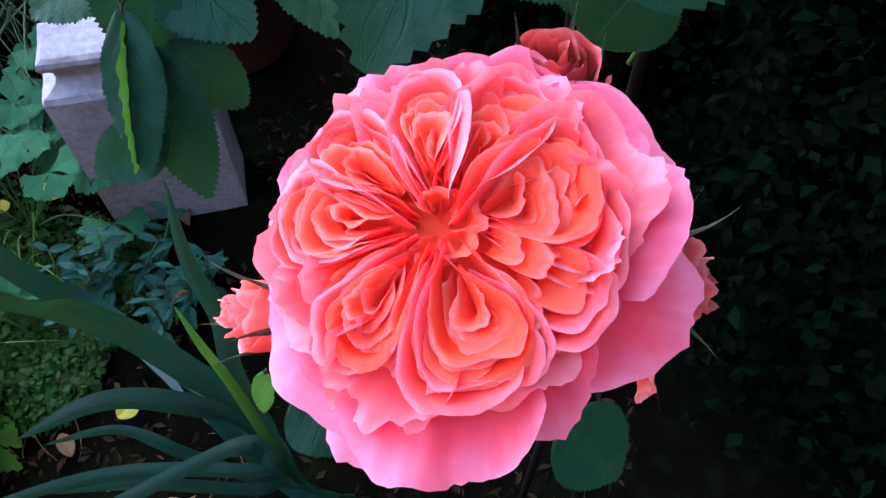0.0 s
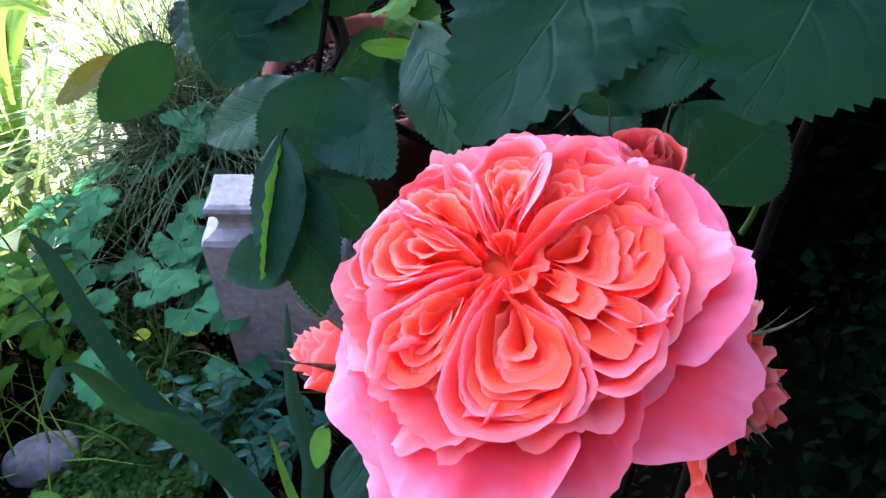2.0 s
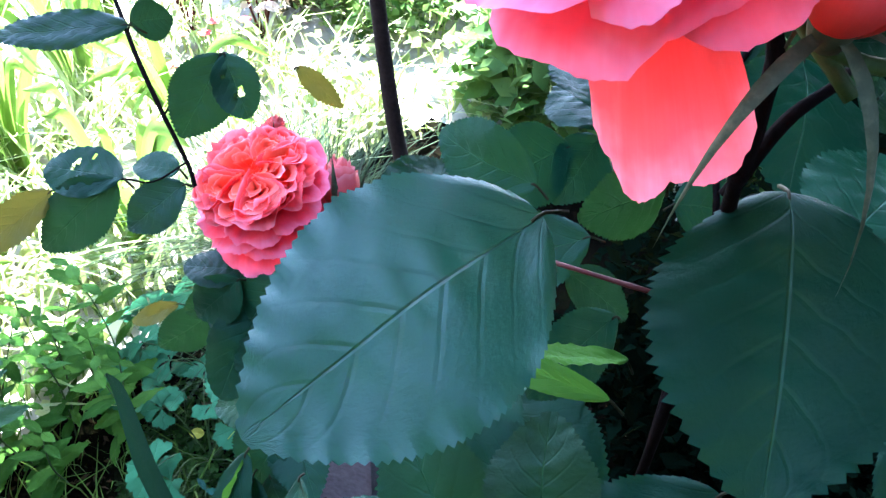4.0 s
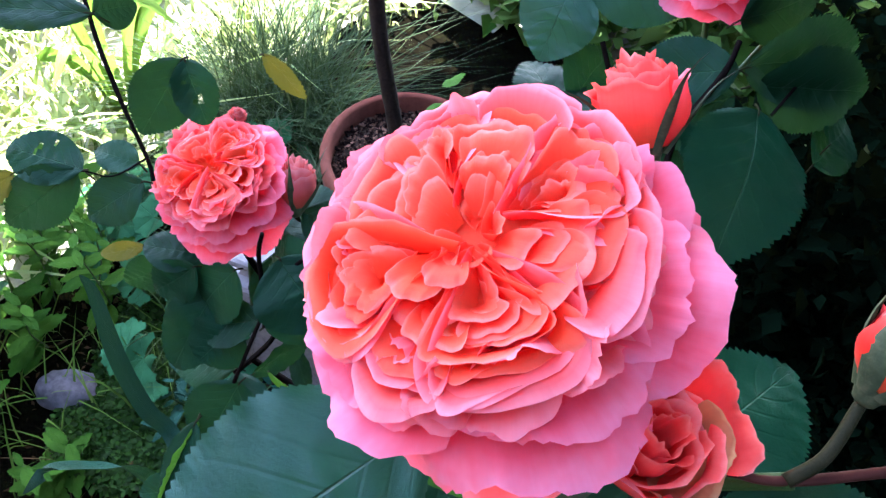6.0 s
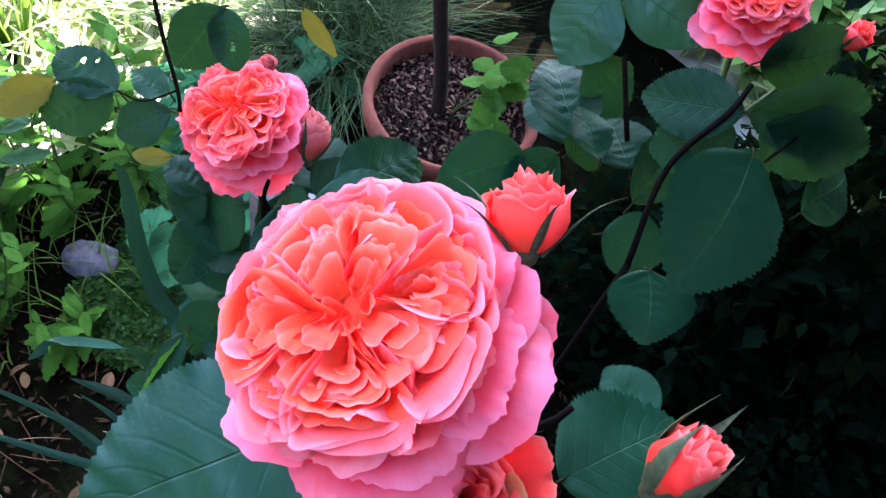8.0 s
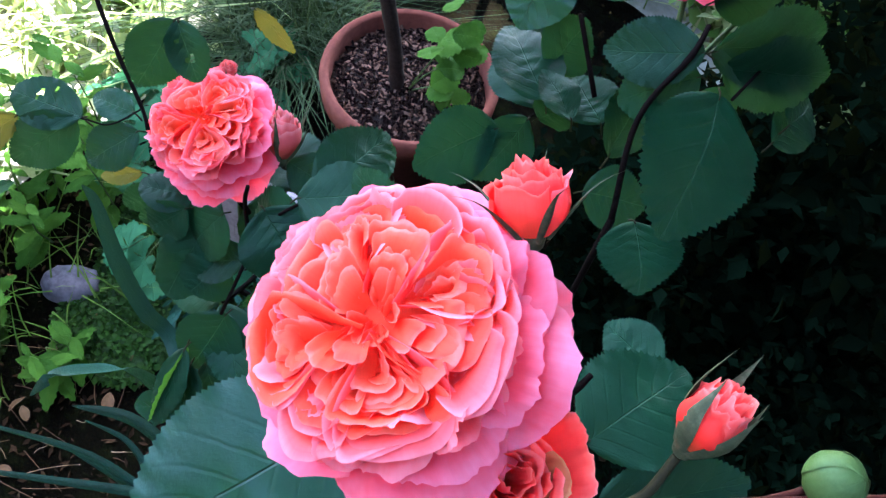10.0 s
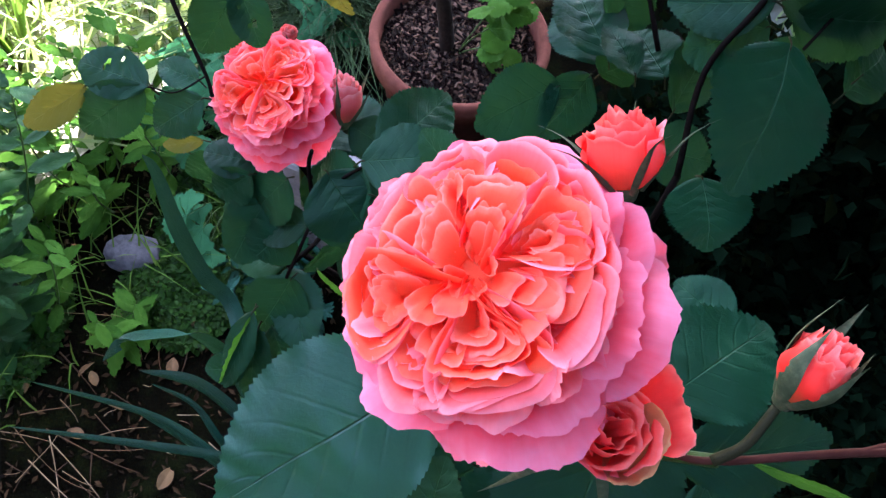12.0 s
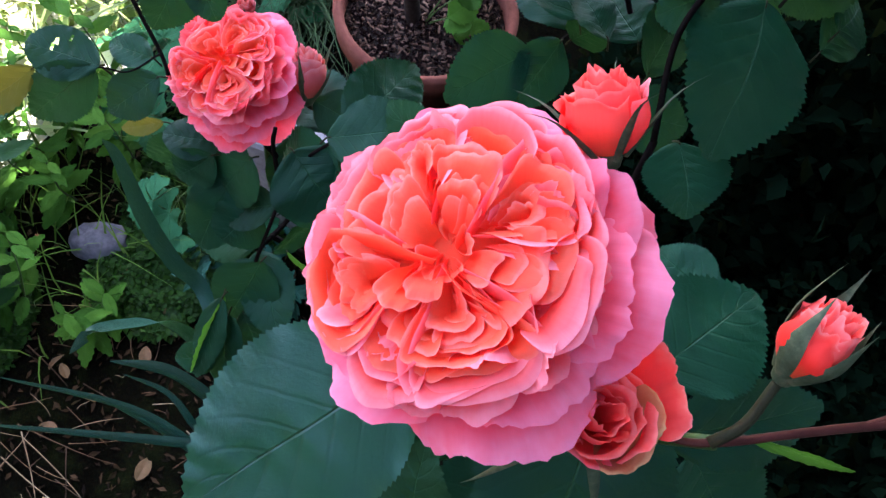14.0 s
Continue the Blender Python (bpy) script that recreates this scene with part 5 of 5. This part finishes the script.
def columbine(x, y, seed, count, reach, high, label):
    r = random.Random(seed)
    ob = thing("columbine", label, "garden plant", pose(x, y, 0), "columbine plants")
    for k in range(count):
        a, q = r.uniform(0, 6.283), reach * math.sqrt(r.random())
        c = Vector((q * math.cos(a), q * math.sin(a), high * r.uniform(0.45, 1.1) * (1 - 0.4 * q / reach)))
        stalk = piece("stalk", tube_mesh("stalk", [(0, 0, 0), c * 0.5 + Vector((0, 0, 0.03)), c], 0.0013, 0.0009, GREEN_STEM, 5, 4), ob)
        for j in range(1):
            b = a + (j - 0.5) * 2.0 + r.uniform(-0.4, 0.4)
            d = Vector((math.cos(b), math.sin(b), r.uniform(-0.25, 0.2)))
            size = r.uniform(0.045, 0.066)
            m = leaf_pose(c, c + d * size, (r.gauss(0, 0.16), r.gauss(0, 0.16) - 0.2, 1), size * 0.95)
            piece("leaf", LOBED[(k + j) % 4], stalk, "", m)
    return ob


columbine(-0.66, 0.66, 1, 14, 0.15, 0.17, "columbine with scalloped blue-green leaves beside the block")
columbine(-0.76, 0.80, 2, 20, 0.17, 0.20, "columbine with scalloped blue-green leaves in dappled light")
columbine(-0.78, 0.95, 3, 15, 0.15, 0.18, "columbine with scalloped leaves near the dark grass")
columbine(-0.90, 0.74, 4, 9, 0.12, 0.12, "columbine with scalloped leaves at the sunny edge")


# ---- leafy weeds ----
def weed(x, y, seed, high, shoots, label, mat_leaves, big=0.065):
    r = random.Random(seed)
    ob = thing("weed", label, "weed", pose(x, y, 0), "leafy weeds")
    for k in range(shoots):
        a = r.uniform(0, 6.283)
        top = Vector((math.cos(a) * high * 0.35 * r.random(), math.sin(a) * high * 0.35 * r.random(), high * r.uniform(0.6, 1.1)))
        root = Vector((r.uniform(-0.04, 0.04), r.uniform(-0.04, 0.04), 0))
        line = [root, root.lerp(top, 0.5) + Vector((r.uniform(-0.02, 0.02), r.uniform(-0.02, 0.02), 0)), root + top]
        stalk = piece("stalk", tube_mesh("stalk", line, 0.0018, 0.0010, GREEN_STEM, 5, 4), ob)
        path = spline(line, 6)
        for i in range(2, len(path), 2):
            for j in range(2):
                b = i * 1.3 + j * 3.14 + r.uniform(-0.5, 0.5)
                ln = r.uniform(0.6, 1.2) * big * (1.1 - 0.5 * i / len(path))
                d = Vector((math.cos(b), math.sin(b), r.uniform(-0.1, 0.5)))
                m = leaf_pose(path[i], path[i] + d * ln, (r.gauss(0, 0.25), r.gauss(0, 0.25), 1), ln * 0.55)
                piece("leaf", mat_leaves[(i + j + k) % len(mat_leaves)], stalk, "", m)
    return ob


WEEDS = [leaf_mesh(60 + k, teeth=7, tooth=0.035, fold=0.12, material=WEED_LEAF, pointed=0.95, half=0.30) for k in range(3)]
for k, (x, y, h, n) in enumerate(((-0.74, 0.30, 0.26, 2), (-0.84, 0.47, 0.26, 3), (-0.92, 0.58, 0.26, 3), (-1.02, 0.64, 0.24, 3), (-0.62, 0.38, 0.12, 2), (-1.1, 0.52, 0.25, 3), (-0.88, 0.40, 0.34, 3), (-0.80, 0.58, 0.20, 2), (-0.97, 0.50, 0.36, 3), (-1.04, 0.36, 0.30, 3), (-0.90, 0.68, 0.28, 3), (-0.79, 0.20, 0.24, 3))):
    weed(x, y, 100 + k, h, n, "leafy green weed with toothed leaves", WEEDS, 0.05 if x < -0.9 else 0.07)
# Weeds for the dark corner; their leaf colour holds the shade.
SHADED_WEEDS = [leaf_mesh(64 + k, teeth=8, tooth=0.03, fold=0.12, material=SHADED_WEED_LEAF, pointed=0.9, half=0.30) for k in range(3)]
weed(-0.84, 0.33, 171, 0.46, 3, "tall weed with large toothed leaves, shade in their dark colour", SHADED_WEEDS, 0.10)
weed(-0.98, 0.20, 172, 0.50, 3, "tall weed with large toothed leaves, shade in their dark colour", SHADED_WEEDS, 0.10)
weed(-0.98, 0.42, 173, 0.28, 3, "weed with toothed leaves, shade put into their dark colour", SHADED_WEEDS, 0.07)
weed(-0.72, 0.22, 174, 0.20, 3, "weed with toothed leaves, shade put into their dark colour", SHADED_WEEDS, 0.07)
# bluish seedlings in front of the block
SEED = [leaf_mesh(70 + k, teeth=6, tooth=0.02, fold=0.2, material=SEEDLING_LEAF, pointed=0.9, half=0.26) for k in range(2)]
for k, (x, y) in enumerate(((-0.47, 0.60), (-0.40, 0.62), (-0.52, 0.56), (-0.42, 0.54))):
    weed(x, y, 140 + k, 0.13, 3, "young blue-green shoots in front of the block", SEED, 0.04)


# ---- stones and litter ----
def stone(x, y, rx, ry, rz, seed, label):
    bm = bmesh.new()
    bmesh.ops.create_icosphere(bm, subdivisions=3, radius=1)
    for v in bm.verts:
        k = 1 + 0.22 * noise.noise(v.co * 1.6 + Vector((seed, 0, 0))) + 0.05 * noise.noise(v.co * 6)
        v.co = Vector((v.co.x * rx, v.co.y * ry, v.co.z * rz)) * k
    me = bpy.data.meshes.new("stone")
    bm.to_mesh(me)
    bm.free()
    me.materials.append(STONE)
    me.polygons.foreach_set("use_smooth", [True] * len(me.polygons))
    thing("stone", label, "stone", pose(x, y, rz * 0.35, 0, 0, seed * 40), "stones", me=me)


stone(-0.72, 0.455, 0.052, 0.036, 0.026, 1, "flat lilac-grey stone among weeds")
DRY = [leaf_mesh(80 + k, teeth=8, tooth=0.01, fold=0.3, curl=0.5, material=DRY_LEAF) for k in range(3)]
YEL = [leaf_mesh(84, teeth=8, tooth=0.02, fold=0.2, curl=0.2, material=YELLOW_LEAF)]
r1 = random.Random(12)
for k in range(26):
    x, y = r1.uniform(-0.85, -0.3), r1.uniform(0.10, 0.80)
    a, s = r1.uniform(0, 6.283), r1.uniform(0.018, 0.045)
    z = ground_height(x, y) + 0.012
    m = leaf_pose((x, y, z), (x + math.cos(a) * s, y + math.sin(a) * s, z + r1.uniform(-0.004, 0.01)), (r1.gauss(0, 0.3), r1.gauss(0, 0.3), 1), s * 0.55)
    thing("fallen_leaf", "dry brown fallen leaf on the earth", "fallen leaf", m, "fallen leaves", me=DRY[k % 3])
for x, y, a, s in ((-0.655, 0.70, 0.4, 0.035), (-0.62, 0.735, 2.0, 0.03), (-0.44, 0.40, 1.0, 0.032), (-0.69, 0.68, 4.0, 0.025)):
    m = leaf_pose((x, y, 0.03), (x + math.cos(a) * s, y + math.sin(a) * s, 0.035), (0.1, -0.3, 1), s * 0.8)
    thing("fallen_leaf", "yellowed leaf lying near the ground", "fallen leaf", m, "yellow leaves", me=YEL[0])
for k in range(90):
    x, y, a = r1.uniform(-0.70, -0.22), r1.uniform(-0.04, 0.38), r1.gauss(0.3, 0.7)
    d = Vector((math.cos(a), math.sin(a), 0)) * r1.choice((0.012, 0.02, 0.03, 0.05, 0.09))
    side = Vector((-d.y, d.x, 0)) * r1.uniform(-0.16, 0.16)
    c = Vector((x, y, ground_height(x, y) + r1.uniform(0.004, 0.02)))
    lift = Vector((0, 0, r1.uniform(-0.006, 0.014)))
    me = tube_mesh("straw", [c - d - lift, c - d * 0.3 + side * 0.8, c + d * 0.4 + side, c + d + lift], r1.uniform(0.0005, 0.0014), 0.0004, STRAW, 5, 3)
    thing("straw", "dry curled brown stalk lying on the earth", "straw", group="dry stalks", me=me)

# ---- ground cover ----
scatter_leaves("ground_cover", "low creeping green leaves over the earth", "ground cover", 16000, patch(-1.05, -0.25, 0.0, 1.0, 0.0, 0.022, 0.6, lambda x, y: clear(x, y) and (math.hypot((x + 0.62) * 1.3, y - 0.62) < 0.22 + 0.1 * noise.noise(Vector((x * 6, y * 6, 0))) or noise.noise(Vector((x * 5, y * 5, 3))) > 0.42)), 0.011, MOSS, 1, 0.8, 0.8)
scatter_leaves("leaf_litter", "brown litter of broken leaves on the earth", "leaf litter", 3200, patch(-0.95, 0.2, -0.1, 1.2, 0.0, 0.010, 0.0, clear), 0.016, LITTER, 2, 0.95, 0.4)
scatter_blades("weed_grass", "thin bright grass among the weeds", "grass", 380, patch(-1.15, -0.60, 0.05, 1.0, 0, 0, 0.6, clear), 0.13, 0.004, 0.9, WEED_GRASS, 3)


def mondo_root(r):
    a, q = r.uniform(0, 6.283), 0.12 * math.sqrt(r.random())
    return -0.86 + q * math.cos(a) * 1.2, 1.12 + q * math.sin(a), 0.0


scatter_blades("dark_grass", "arching clump of fine dark green grass beside the pot", "grass clump", 1700, mondo_root, 0.32, 0.0035, 1.15, MONDO, 4, 6)

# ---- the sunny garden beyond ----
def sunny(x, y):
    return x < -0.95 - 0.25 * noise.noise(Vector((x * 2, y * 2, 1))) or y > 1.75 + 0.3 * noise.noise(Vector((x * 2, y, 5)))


scatter_blades("lawn", "rough grass beyond the bed, sun glare in its pale colour", "grass", 7500, patch(-4.5, 1.0, 0.2, 6.0, 0, 0, 0.9, lambda x, y: sunny(x, y) and clear(x, y)), 0.11, 0.010, 0.8, SUNLIT_GRASS, 6)
scatter_leaves("low_plants", "low leafy plants beyond the bed, sun glare in their pale colour", "ground plants", 9000, patch(-3.8, 0.4, 0.3, 4.5, 0.0, 0.13, 0.9, lambda x, y: sunny(x, y) and clear(x, y)), 0.05, SUNLIT_GRASS, 7, 0.5, 0.75)


scatter_blades("tall_grass", "tall grass at the edge of the bed, sun glare in its pale colour", "grass", 800, patch(-1.9, -0.98, 0.35, 1.7, 0, 0, 0.8, clear), 0.28, 0.013, 0.9, SUNLIT_GRASS, 9, 4)


def daylily(x, y, seed, count, high, label):
    r = random.Random(seed)
    ob = thing("daylily", label, "garden plant", pose(x, y, 0), "clumps of strap leaves")
    for k in range(count):
        a, h = r.uniform(0, 6.283), high * r.uniform(0.6, 1.1)
        d = Vector((math.cos(a), math.sin(a), 0))
        l = r.uniform(0.1, 0.75)
        pts = [d * 0.02, d * (0.10 * l * h + 0.03) + Vector((0, 0, h * 0.45)), d * (0.45 * l * h + 0.04) + Vector((0, 0, h * (0.9 - 0.1 * l))), d * (0.95 * l * h + 0.05) + Vector((0, 0, h * (1.0 - 0.45 * l)))]
        sword(ob, pts, 0.030, seed * 50 + k, STRAP_LEAF)
    return ob


daylily(-1.17, 0.95, 1, 14, 0.40, "upright clump of bright green strap leaves in the sun")
daylily(-1.55, 0.92, 2, 20, 0.50, "arching clump of strap leaves in full sun")
daylily(-1.75, 1.25, 3, 20, 0.55, "clump of strap leaves at the back of the garden")
daylily(-1.22, 0.58, 4, 16, 0.34, "arching strap leaves at the edge of the shade")
daylily(-2.1, 1.6, 5, 18, 0.6, "tall clump of strap leaves in the sun")
daylily(-1.42, 1.30, 6, 12, 0.34, "young clump of strap leaves in the sun")

# small red flowers in the sun
red = thing("red_flower", "small red flowers on thin stalks in the sun", "flower", pose(-1.47, 1.50, 0))
rr = random.Random(44)
for k in range(7):
    top = Vector((rr.uniform(-0.10, 0.10), rr.uniform(-0.10, 0.10), rr.uniform(0.10, 0.24)))
    stalk = piece("stalk", tube_mesh("stalk", [(0, 0, 0), top * 0.5, top], 0.0015, 0.001, GREEN_STEM, 5, 3), red)
    for j in range(5):
        d = Vector((math.cos(j * 1.256), math.sin(j * 1.256), 0.3)) * 0.018
        piece("petal", leaf_mesh(300 + k * 5 + j, teeth=4, tooth=0.0, material=PETAL_BUD, pointed=0.5, half=0.45), stalk, "", leaf_pose(top, top + d, (0, 0, 1)))

# a second slender trunk behind the pot
post = thing("sapling", "thin dark sapling trunk behind the flower pot", "sapling", pose(-0.86, 1.93, 0))
piece("trunk", tube_mesh("trunk", [(0, 0, -0.03), (0.01, 0.0, 0.5), (-0.02, 0.03, 1.2), (0.02, 0.02, 1.9)], 0.014, 0.010, SAPLING_BARK, 10, 6, 0.06), post)


def shrub(x, y, z, rx, ry, rz, count, size, seed, material, label):
    def where(r):
        d = Vector((r.gauss(0, 1), r.gauss(0, 1), r.gauss(0, 1))).normalized() * (0.55 + 0.45 * r.random())
        k = 1 + 0.3 * noise.noise(d * 2.5 + Vector((seed, 0, 0)))
        return x + d.x * rx * k, y + d.y * ry * k, max(0.01, z + d.z * rz * k)

    return scatter_leaves("shrub", label, "shrub", count, where, size, material, seed, 0.4, 0.6)


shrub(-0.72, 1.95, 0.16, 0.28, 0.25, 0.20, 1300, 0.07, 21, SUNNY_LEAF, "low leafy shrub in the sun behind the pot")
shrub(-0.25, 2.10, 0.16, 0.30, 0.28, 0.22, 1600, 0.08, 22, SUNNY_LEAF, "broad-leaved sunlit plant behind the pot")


# ---- added hedge, mostly unseen, that keeps sky light off this side ----
def hedge():
    ob = thing("hedge", "tall dense hedge added beside the rose bed to block sky light", "hedge", pose(0, 0, 0))
    r = random.Random(31)
    for k in range(9):
        x, y = 0.85 + 0.1 * (k % 2), -0.9 + 0.4 * k
        piece("trunk", tube_mesh("trunk", [(x, y, -0.05), (x + r.uniform(-0.05, 0.05), y, 0.9), (x, y + r.uniform(-0.08, 0.08), 2.1)], 0.025, 0.01, BARK, 7, 4, 0.1), ob)
    v, f = [], []
    for k in range(98000):
        if k < 34000:  # the long side
            c = Vector((0.80 + r.gauss(0, 0.15), r.uniform(-1.2, 2.7), r.uniform(0.0, 2.6)))
            if c.x < 0.45:
                continue
        elif k < 54000:  # the far end
            c = Vector((r.uniform(0.0, 1.0), 2.15 + r.gauss(0, 0.14), r.uniform(0.0, 2.4)))
        elif k >= 78000:  # unseen low boughs, added to darken the leaves at the back of the roses
            d = Vector((r.gauss(0, 1), r.gauss(0, 1), r.gauss(0, 1))).normalized() * r.random() ** 0.4
            c = Vector((0.30 + d.x * 0.46, 0.93 + d.y * 0.40, 1.31 + d.z * 0.12)) if k % 5 < 3 else Vector((0.50 + d.x * 0.62, 0.98 + d.y * 0.62, 1.60 + d.z * 0.25))
        else:  # the overhanging top, unseen, added to block light from above
            d = Vector((r.gauss(0, 1), r.gauss(0, 1), r.gauss(0, 1))).normalized() * r.random() ** 0.4
            c = Vector((0.80 + d.x * 0.85, 1.45 + d.y * 1.20, 2.15 + d.z * 0.50))
        c += Vector((0.06 * noise.noise(Vector((c.y * 3, c.z * 3, 2))), 0, 0))
        t = Vector((r.gauss(0, 1), r.gauss(0, 1), r.gauss(0, 1))).normalized()
        s = t.orthogonal().normalized()
        ln, b0 = r.uniform(0.018, 0.035), len(v)
        n = t.cross(s)
        v += [c - t * ln, c - t * ln * 0.35 + s * ln * 0.45 + n * ln * 0.12, c + t * ln * 0.35 + s * ln * 0.40 + n * ln * 0.12, c + t * ln, c + t * ln * 0.35 - s * ln * 0.40 + n * ln * 0.12, c - t * ln * 0.35 - s * ln * 0.45 + n * ln * 0.12]
        f += [(b0, b0 + 1, b0 + 2, b0 + 3), (b0, b0 + 3, b0 + 4, b0 + 5)]
    tagged(piece("foliage", mesh_from("foliage", v, f, DEEP_SHADE_LEAF, smooth=False), ob, "small hedge leaves, near-black with the shade in their colour"), kind="stuff")


hedge()
# Backdrop shrubs whose leaf colour holds the darkness of the shade.
shrub(0.35, 1.30, 0.65, 0.42, 0.38, 0.75, 11000, 0.032, 23, DEEP_SHADE_LEAF, "dense backdrop shrub, deep shade put into its near-black leaves")
shrub(0.42, 0.75, 0.30, 0.26, 0.40, 0.38, 12000, 0.02, 24, DEEP_SHADE_LEAF, "shrub beside the bed, shade put into its near-black leaves")
shrub(0.05, 1.12, 0.30, 0.28, 0.22, 0.36, 6000, 0.03, 25, DEEP_SHADE_LEAF, "low shrub behind the roses, shade put into its near-black leaves")
shrub(-1.78, 2.12, 0.22, 0.30, 0.20, 0.30, 1600, 0.045, 26, TWIGGY, "dark brown twiggy shrub at the back of the garden")
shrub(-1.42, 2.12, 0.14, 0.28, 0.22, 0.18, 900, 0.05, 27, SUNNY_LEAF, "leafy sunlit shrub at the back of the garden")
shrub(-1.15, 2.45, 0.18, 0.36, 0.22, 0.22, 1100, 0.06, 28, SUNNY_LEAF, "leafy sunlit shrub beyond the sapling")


def red_stemmed(x, y, seed):
    r = random.Random(seed)
    ob = thing("honesty_plant", "tall plant with thin red-brown stems and pale round pods", "garden plant", pose(x, y, 0))
    for k in range(7):
        a, h = r.uniform(0, 6.283), r.uniform(0.35, 0.62)
        top = Vector((math.cos(a) * h * 0.28, math.sin(a) * h * 0.28, h))
        line = [(0, 0, 0), top * 0.5 + Vector((r.uniform(-0.03, 0.03), r.uniform(-0.03, 0.03), 0)), top]
        stalk = piece("stalk", tube_mesh("stalk", line, 0.004, 0.002, RED_STEM, 6, 5), ob)
        way = spline(line, 6)
        for i in range(4, len(way), 1):
            b, ln = r.uniform(0, 6.283), r.uniform(0.03, 0.05)
            d = Vector((math.cos(b), math.sin(b), r.uniform(-0.3, 0.5)))
            piece("pod", PODS[(i + k) % 2], stalk, "", leaf_pose(way[i], way[i] + d * ln, (r.gauss(0, 0.5), r.gauss(0, 0.5) - 0.4, 1), ln * 0.85))
    return ob


PODS = [leaf_mesh(310 + k, teeth=8, tooth=0.0, fold=0.05, material=POD, pointed=0.5, half=0.45) for k in range(2)]
red_stemmed(-1.80, 1.68, 61)
red_stemmed(-1.62, 1.80, 62)
